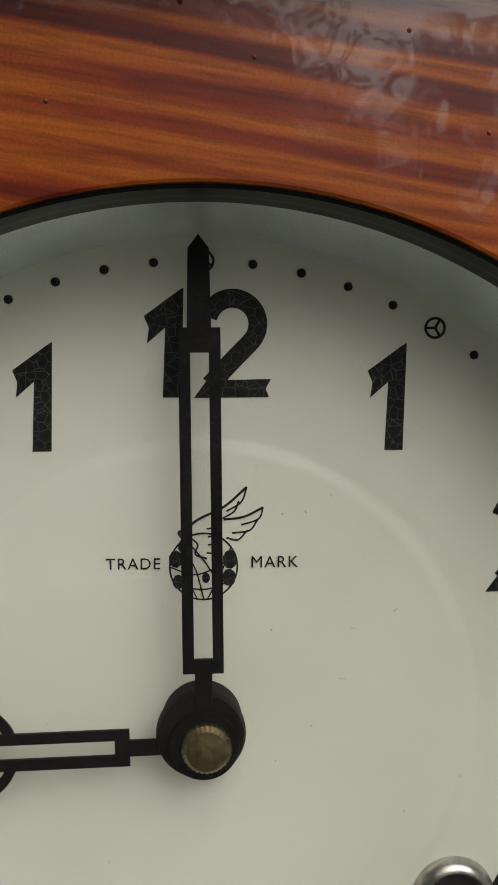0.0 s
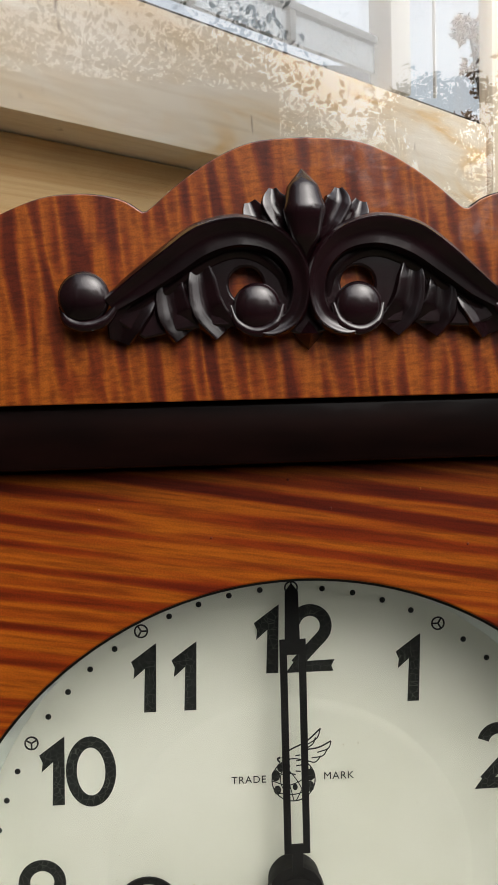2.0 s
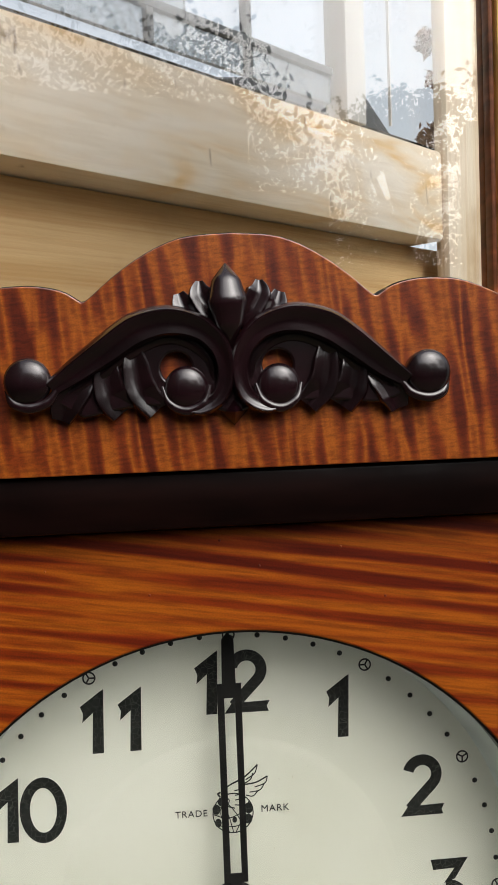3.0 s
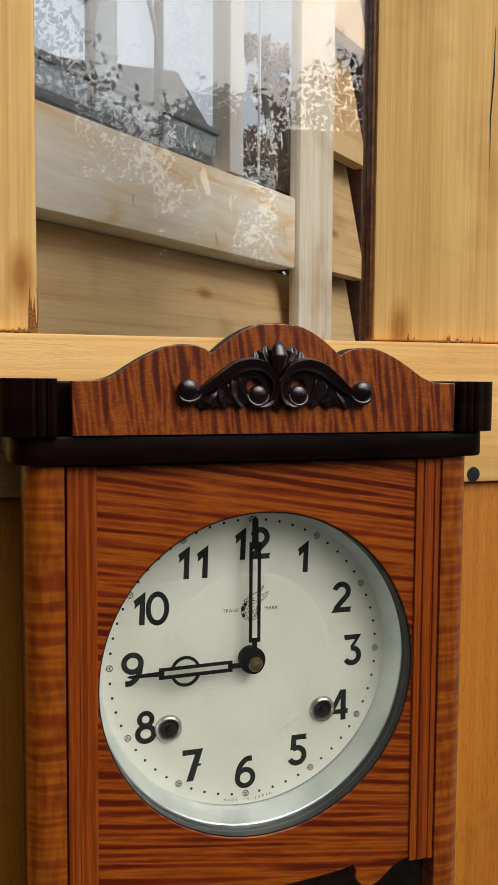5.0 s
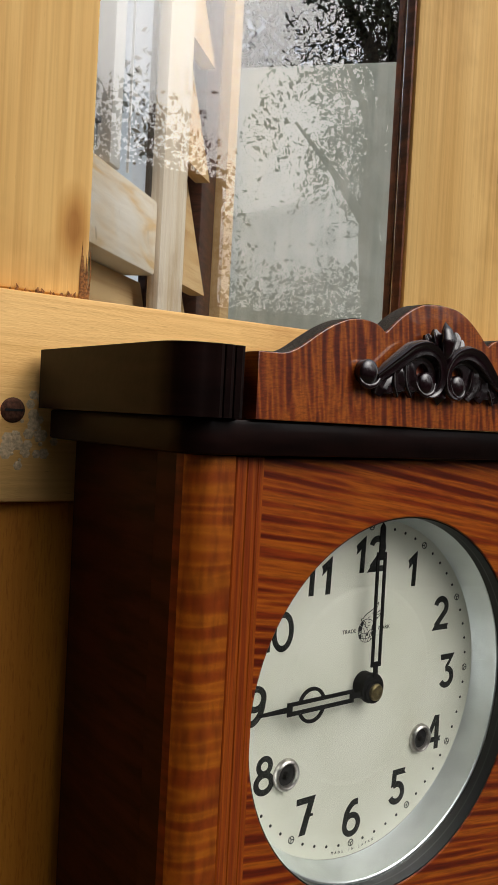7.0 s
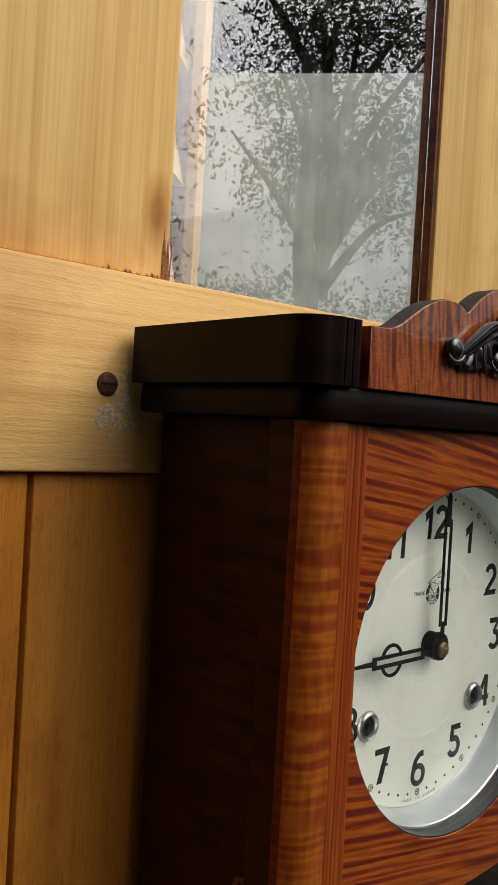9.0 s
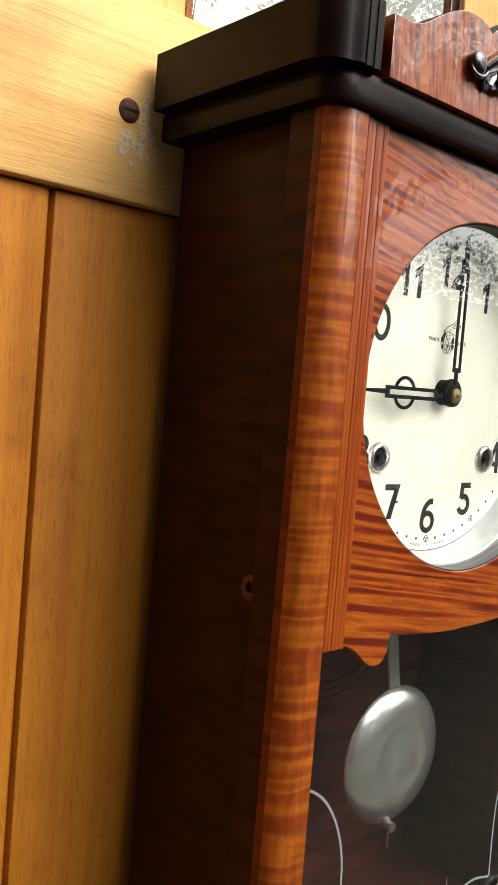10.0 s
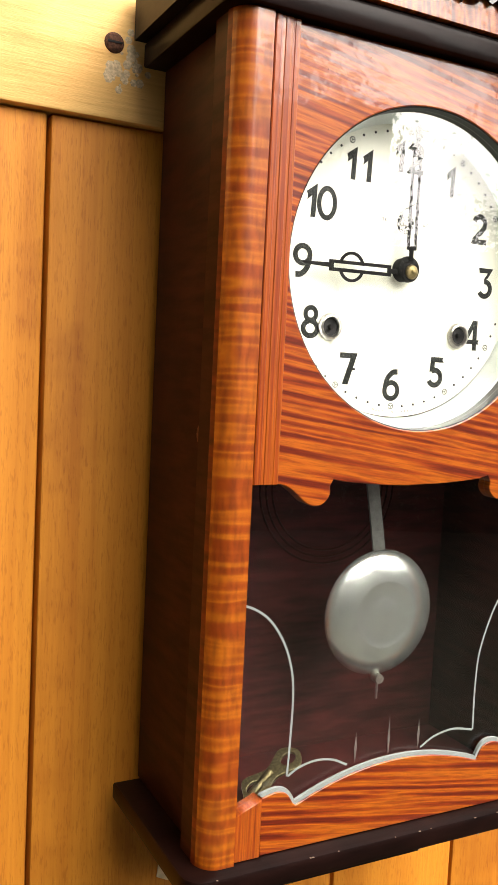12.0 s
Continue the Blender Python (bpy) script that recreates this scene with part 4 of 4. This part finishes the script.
# torn paper left on the boards under the case
paper_mat = plain("old_paper", (0.66, 0.54, 0.37), 0.8, 0.0, 0.15, 120, 0.3)
tagged(part("paper_scrap", plate([[(-0.098, 1.190), (-0.094, 1.232), (-0.070, 1.236), (-0.066, 1.206), (-0.074, 1.197), (-0.080, 1.184), (-0.090, 1.186)]], 0.1004, 0.0004), paper_mat), "scrap of pale paper stuck on the pine boards", "paper")

# ---- beyond the window: the house wall, its corner and the glazed screen ----
P0, WA = Vector((0.405, 0.855, 0.0)), radians(40)
WM = Matrix.Translation(P0) @ Matrix.Rotation(WA, 4, "Z")     # local x along the wall, local -y towards the viewer
house = tagged(base_point("house", P0.x, P0.y, 0), "pine-clad house wall with a leaded window", "house")


def far_part(name, bm, material, parent=house, label=""):
    ob = smooth(part(name, bm, material, parent, label), 30)
    ob.matrix_basis = WM
    return ob


far_part("sill_beam", box(-0.98, -0.086, 0.0, 0.10, 1.931, 2.040, 0.006), pine_pale, house, "weathered pale timber sill beam")
far_part("corner_post", box(-0.085, 0.030, -0.006, 0.014, 0.1, 3.1, 0.004), pine_jamb, house, "cream-painted upright corner post")
far_part("wall", box(-0.98, 0.028, 0.0605, 0.16, 0.05, 1.930), brown_wood, house, "dark wall behind the boards")
far_part("wall", box(0.03, 0.24, 0.0575, 0.070, 0.05, 3.1), brown_wood, house)


def lap(x0, x1, z):
    bm = bmesh.new()
    v = [bm.verts.new((x, y, zz)) for x in (x0, x1) for y, zz in ((0.002, z), (0.028, z), (0.056, z + 0.205), (0.044, z + 0.205))]
    for q in ((0, 1, 2, 3), (7, 6, 5, 4), (0, 4, 5, 1), (1, 5, 6, 2), (2, 6, 7, 3), (3, 7, 4, 0)):
        bm.faces.new([v[i] for i in q])
    bmesh.ops.recalc_face_normals(bm, faces=bm.faces)
    return far_part("lap_board", bm, pine_lap, house, "lapped pine weatherboard")


for i in range(6):
    lap(0.038, 0.180, 1.744 + 0.198 * i)
    if i < 5:
        lap(-0.98, -0.030, 1.725 - 0.195 * i)
        lap(0.038, 0.180, 1.546 - 0.198 * i)
far_part("door_jamb", box(0.196, 0.284, 0.02, 0.10, 0.05, 3.1, 0.003), brown_wood, house, "brown stained door jamb")
far_part("door_trim", box(0.286, 0.350, 0.00, 0.06, 0.05, 3.1, 0.003), pine_lap, house, "pale timber door trim")
# leaded window above the beam
far_part("window_frame", box(-0.274, -0.239, 0.000, 0.034, 2.041, 3.1, 0.003), white_paint, house, "white window mullion")
far_pane = far_part("window_pane", box(-0.98, -0.060, 0.020, 0.026, 2.05, 3.1), window_glass, house, "clear leaded window pane")
far_pane.visible_shadow = False
obscure, _nt, _b = shader("obscure_glass", 0.25)
_nt.links.new(ramp(_nt, stretched(_nt, (130, 130, 130), 2.0), [(0.4, (0.62, 0.66, 0.66)), (0.6, (0.85, 0.88, 0.90))]), _b.inputs["Base Color"])
_b.inputs["Transmission Weight"].default_value = 0.85
relief(_nt, _b, stretched(_nt, (160, 160, 160), 1.0), 0.5, 0.003)
far_part("obscure_pane", box(-0.98, -0.285, 0.014, 0.0195, 2.058, 2.086), obscure, house, "dimpled obscure glass strip")
far_part("obscure_pane", box(-0.535, -0.49, 0.014, 0.0195, 2.09, 3.0), obscure, house, "dimpled obscure glass strip")
far_part("glazing_line", box(-0.171, -0.169, 0.016, 0.0195, 2.058, 3.1), white_paint, house, "thin pale glazing line")
for x in (-0.92, -0.72, -0.535, -0.412):
    far_part("lead_bar", box(x - 0.004, x + 0.004, 0.010, 0.0195, 2.058, 3.1, 0.001), lead_mat, house, "lead glazing bar")
far_part("lead_bar", box(-0.98, -0.285, 0.009, 0.0195, 2.086, 2.094, 0.001), lead_mat, house, "lead glazing bar")

for s0, s1 in ((-0.535, -0.474), (-0.412, -0.474)):
    pts = [(s0 + (s1 - s0) * u ** 1.7, 0.012, 2.135 + 0.13 * u) for u in np.linspace(0, 1, 12)]
    far_part("lead_arch", sweep(pts, [0.004] * 12, 0.6, 6), lead_mat, house, "curved lead glazing bar")

# translucent screen at right angles to the house wall
screen_mat, _nt, _b = shader("screen_sheet", 0.35)
_c = ramp(_nt, stretched(_nt, (60, 60, 3), 3.0), [(0.35, (0.60, 0.69, 0.66)), (0.65, (0.72, 0.79, 0.76))])
_nt.links.new(blend(_nt, _c, ramp(_nt, stretched(_nt, (14, 14, 14), 4.0), [(0.4, (0.8, 0.82, 0.8)), (0.6, (1.08, 1.08, 1.08))]), 0.7, "MULTIPLY"), _b.inputs["Base Color"])
SM = WM @ Matrix.Translation((0.366, 0.02, 0)) @ Matrix.Rotation(radians(-90), 4, "Z")
bm = box(0.0, 2.2, 0.0, 0.012, 0.05, 2.415, 0.001)
bmesh.ops.transform(bm, matrix=SM, verts=bm.verts)
screen = tagged(base_point("garden_screen", 0.9, 0.8, 0), "grey-green streaked translucent garden screen", "screen")
part("sheet", bm, screen_mat, screen)

# ---- ground, trees and a neighbouring roof ----
gm, _nt, _b = shader("garden_ground", 0.9)
_c = ramp(_nt, stretched(_nt, (1.2, 1.2, 1.2), 5.0), [(0.4, (0.050, 0.048, 0.026)), (0.6, (0.085, 0.070, 0.045))])
_nt.links.new(blend(_nt, _c, ramp(_nt, stretched(_nt, (40, 40, 40), 3.0), [(0.35, (0.5, 0.5, 0.5)), (0.65, (1.2, 1.2, 1.2))]), 0.8, "MULTIPLY"), _b.inputs["Base Color"])
bm = bmesh.new()
bm.faces.new([bm.verts.new(q) for q in ((-900, -900, 0), (900, -900, 0), (900, 900, 0), (-900, 900, 0))])
tagged(part("ground", bm, gm), "rough garden lawn", "ground", kind="structure")

leaf_mat, _nt, _b = shader("leaf_green", 0.55)
_inf = _nt.nodes.new("ShaderNodeNewGeometry")
_nt.links.new(ramp(_nt, _inf.outputs["Random Per Island"], [(0.1, (0.030, 0.034, 0.016)), (0.9, (0.095, 0.092, 0.042))]), _b.inputs["Base Color"])
bark = plain("bark", (0.075, 0.055, 0.040), 0.9, 0.0, 0.4, 25, 0.8)


brown_leaf, _nt, _b = shader("leaf_copper", 0.6)
_inf = _nt.nodes.new("ShaderNodeNewGeometry")
_nt.links.new(ramp(_nt, _inf.outputs["Random Per Island"], [(0.1, (0.130, 0.058, 0.022)), (0.9, (0.260, 0.130, 0.055))]), _b.inputs["Base Color"])


def tree(x, y, height, spread, seed, leaves=5200, low=0.25, foliage=None, label="dark leafy garden tree against the sky"):
    r = np.random.RandomState(seed)
    ob = tagged(base_point("tree", x, y, 0), label, "tree")
    bm = bmesh.new()
    pts = [(x, y, 0), (x + r.uniform(-.2, .2), y, height * 0.3), (x + r.uniform(-.4, .4), y + r.uniform(-.3, .3), height * 0.62), (x, y, height * 0.95)]
    sweep(spline(pts, 5), list(np.linspace(0.035 * height, 0.006 * height, 16)), 1, 9, bm)
    tips = []
    for k in range(16):
        a, h = r.uniform(0, 6.28), r.uniform(low, 0.9) * height
        e = Vector((x + math.cos(a) * spread * r.uniform(.5, 1.0), y + math.sin(a) * spread * r.uniform(.5, 1.0), h + r.uniform(0.05, 0.16) * height))
        sweep(spline([(x, y, h * 0.85), ((x + e.x) / 2, (y + e.y) / 2, h + 0.02 * height), tuple(e)], 4), list(np.linspace(0.012 * height, 0.002 * height, 9)), 1, 6, bm)
        tips += [e, (e + Vector((x, y, h))) / 2]
    smooth(part("trunk", bm, bark, ob), 60)
    tips = np.array([tuple(t) for t in tips] + [(x, y, height)])
    n = leaves
    clump = tips[r.randint(0, len(tips), n // 12)] + r.normal(0, 1, (n // 12, 3)) * np.array([0.26, 0.26, 0.20]) * spread * 0.75
    c = np.repeat(clump, 12, axis=0) + r.normal(0, 0.055 * spread, (len(clump) * 12, 3))
    n = len(c)
    u = r.normal(0, 1, (n, 3)); u /= np.linalg.norm(u, axis=1)[:, None]
    w = np.cross(u, r.normal(0, 1, (n, 3))); w /= np.linalg.norm(w, axis=1)[:, None]
    s = r.uniform(0.6, 1.3, (n, 1)) * 0.026
    v = np.stack([c - u * s * 1.5, c + w * s * 0.6, c + u * s * 1.5, c - w * s * 0.6], 1).reshape(-1, 3)
    me = bpy.data.meshes.new("crown")
    me.from_pydata(v.tolist(), [], np.arange(4 * n).reshape(-1, 4).tolist())
    part("crown", me, foliage or leaf_mat, ob)


tree(6.6, -6.2, 6.6, 1.5, 2, 14000, 0.55)
tree(12.5, -6.0, 8.5, 2.4, 3, 32000)
tree(4.3, 4.1, 6.4, 1.7, 11, 60000, 0.5)
tree(6.0, 3.0, 6.4, 1.7, 17, 45000, 0.5)
tree(3.3, 9.0, 5.35, 0.42, 19, 15000, 0.3, brown_leaf, "copper-brown garden tree behind the leaded window")


def hedge(pts, height, depth, seed, count):
    """Unseen clipped dark hedge along a line of ground points, added to block light."""
    count = count * 2
    r = np.random.RandomState(seed)
    ob = tagged(base_point("hedge", pts[0][0], pts[0][1], 0), "unseen tall dark green hedge, added to block light and low sky", "hedge")
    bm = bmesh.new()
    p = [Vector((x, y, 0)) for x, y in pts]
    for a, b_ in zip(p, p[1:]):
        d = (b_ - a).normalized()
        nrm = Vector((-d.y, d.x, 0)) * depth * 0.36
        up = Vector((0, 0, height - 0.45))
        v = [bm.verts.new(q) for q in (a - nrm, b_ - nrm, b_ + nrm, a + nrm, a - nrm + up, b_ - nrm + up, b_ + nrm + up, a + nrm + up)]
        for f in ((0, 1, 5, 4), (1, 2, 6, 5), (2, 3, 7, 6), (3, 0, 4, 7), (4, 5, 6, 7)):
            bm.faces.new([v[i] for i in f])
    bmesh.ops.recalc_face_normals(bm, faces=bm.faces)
    # opaque dark core keeps the sky from showing between the leaves
    part("core", bm, light_block_core, ob)
    seg = np.array([[(a.x, a.y), (b_.x, b_.y)] for a, b_ in zip(p, p[1:])])
    ln = np.linalg.norm(seg[:, 1] - seg[:, 0], axis=1)
    k = r.choice(len(ln), count, p=ln / ln.sum())
    c2 = seg[k, 0] + (seg[k, 1] - seg[k, 0]) * r.random((count, 1)) + r.normal(0, depth * 0.28, (count, 2))
    hh = height * (0.03 + 0.97 * r.random(count)) + r.normal(0, 0.16, count) + 0.30 * np.sin(c2[:, 0] * 2.1) * np.cos(c2[:, 1] * 1.7)
    c = np.column_stack([c2, hh])
    u = r.normal(0, 1, (count, 3)); u /= np.linalg.norm(u, axis=1)[:, None]
    w = np.cross(u, r.normal(0, 1, (count, 3))); w /= np.linalg.norm(w, axis=1)[:, None]
    s = r.uniform(0.020, 0.048, (count, 1))
    v = np.stack([c - u * s, c + w * s * 0.5, c + u * s, c - w * s * 0.5], 1).reshape(-1, 3)
    me = bpy.data.meshes.new("leaves")
    me.from_pydata(v.tolist(), [], np.arange(4 * count).reshape(-1, 4).tolist())
    part("leaves", me, leaf_mat, ob)


light_block_core = plain("light_block_core", (0.022, 0.021, 0.014), 0.95, 0.0, 0.4, 8)
# hedges added out of view: they dim the left and darken reflections
hedge([(-2.4, 0.3), (-2.6, -3.0), (-3.2, -5.6), (-2.2, -6.2)], 6.5, 0.9, 3, 28000)
hedge([(-2.0, -6.4), (0.7, -7.05)], 4.6, 0.9, 5, 16000)
hedge([(0.7, -7.05), (1.4, -7.2)], 3.9, 0.9, 12, 5000)
hedge([(1.4, -7.2), (2.9, -7.5)], 3.3, 0.9, 8, 9000)
hedge([(2.9, -7.5), (4.8, -7.1)], 4.6, 0.9, 6, 9000)
hedge([(4.8, -7.1), (8.5, -5.8), (11.0, -2.0)], 3.3, 0.9, 4, 24000)
hedge([(11.0, -2.0), (11.5, 3.5), (9.5, 7.0)], 6.4, 0.9, 9, 16000)
tree(2.7, -9.0, 4.9, 0.6, 26, 9000, 0.5)

# a neighbour's house far behind
far_house = tagged(base_point("neighbour_house", 1.5, 11.0, 0), "distant grey house with a dark tiled roof", "house")
roof_mat = plain("roof_tiles", (0.055, 0.055, 0.060), 0.8, 0.0, 0.3, 6)
render_mat = plain("wall_render", (0.30, 0.29, 0.27), 0.9, 0.0, 0.1, 3)
part("wall", box(0.2, 2.75, 9.2, 13.0, 0, 4.12), render_mat, far_house, "grey rendered wall")
bm = bmesh.new()
v = [bm.verts.new(q) for q in ((-0.1, 9.0, 4.10), (2.80, 9.0, 4.10), (2.42, 10.2, 5.55), (0.3, 10.2, 5.55), (-0.1, 13.2, 4.10), (2.80, 13.2, 4.10))]
for q in ((0, 1, 2, 3), (1, 5, 2), (5, 4, 3, 2), (4, 0, 3), (0, 4, 5, 1)):
    bm.faces.new([v[i] for i in q])
bmesh.ops.recalc_face_normals(bm, faces=bm.faces)
part("roof", bm, roof_mat, far_house, "dark tiled hipped roof")
for x in (0.7, 1.75):
    part("window", box(x, x + 0.6, 9.17, 9.21, 2.3, 3.3), rim_black, far_house, "dark window")

# ---- boards of the wall, one by one ----
x = -0.186 - 0.116 * 8
while x < 0.25:
    smooth(part("plank", box(x + 0.0012, min(x + 0.1148, 0.2590), 0.101, 0.1275, 0.05, 1.6835, 0.0022), pine_plank, wall))
    x += 0.116
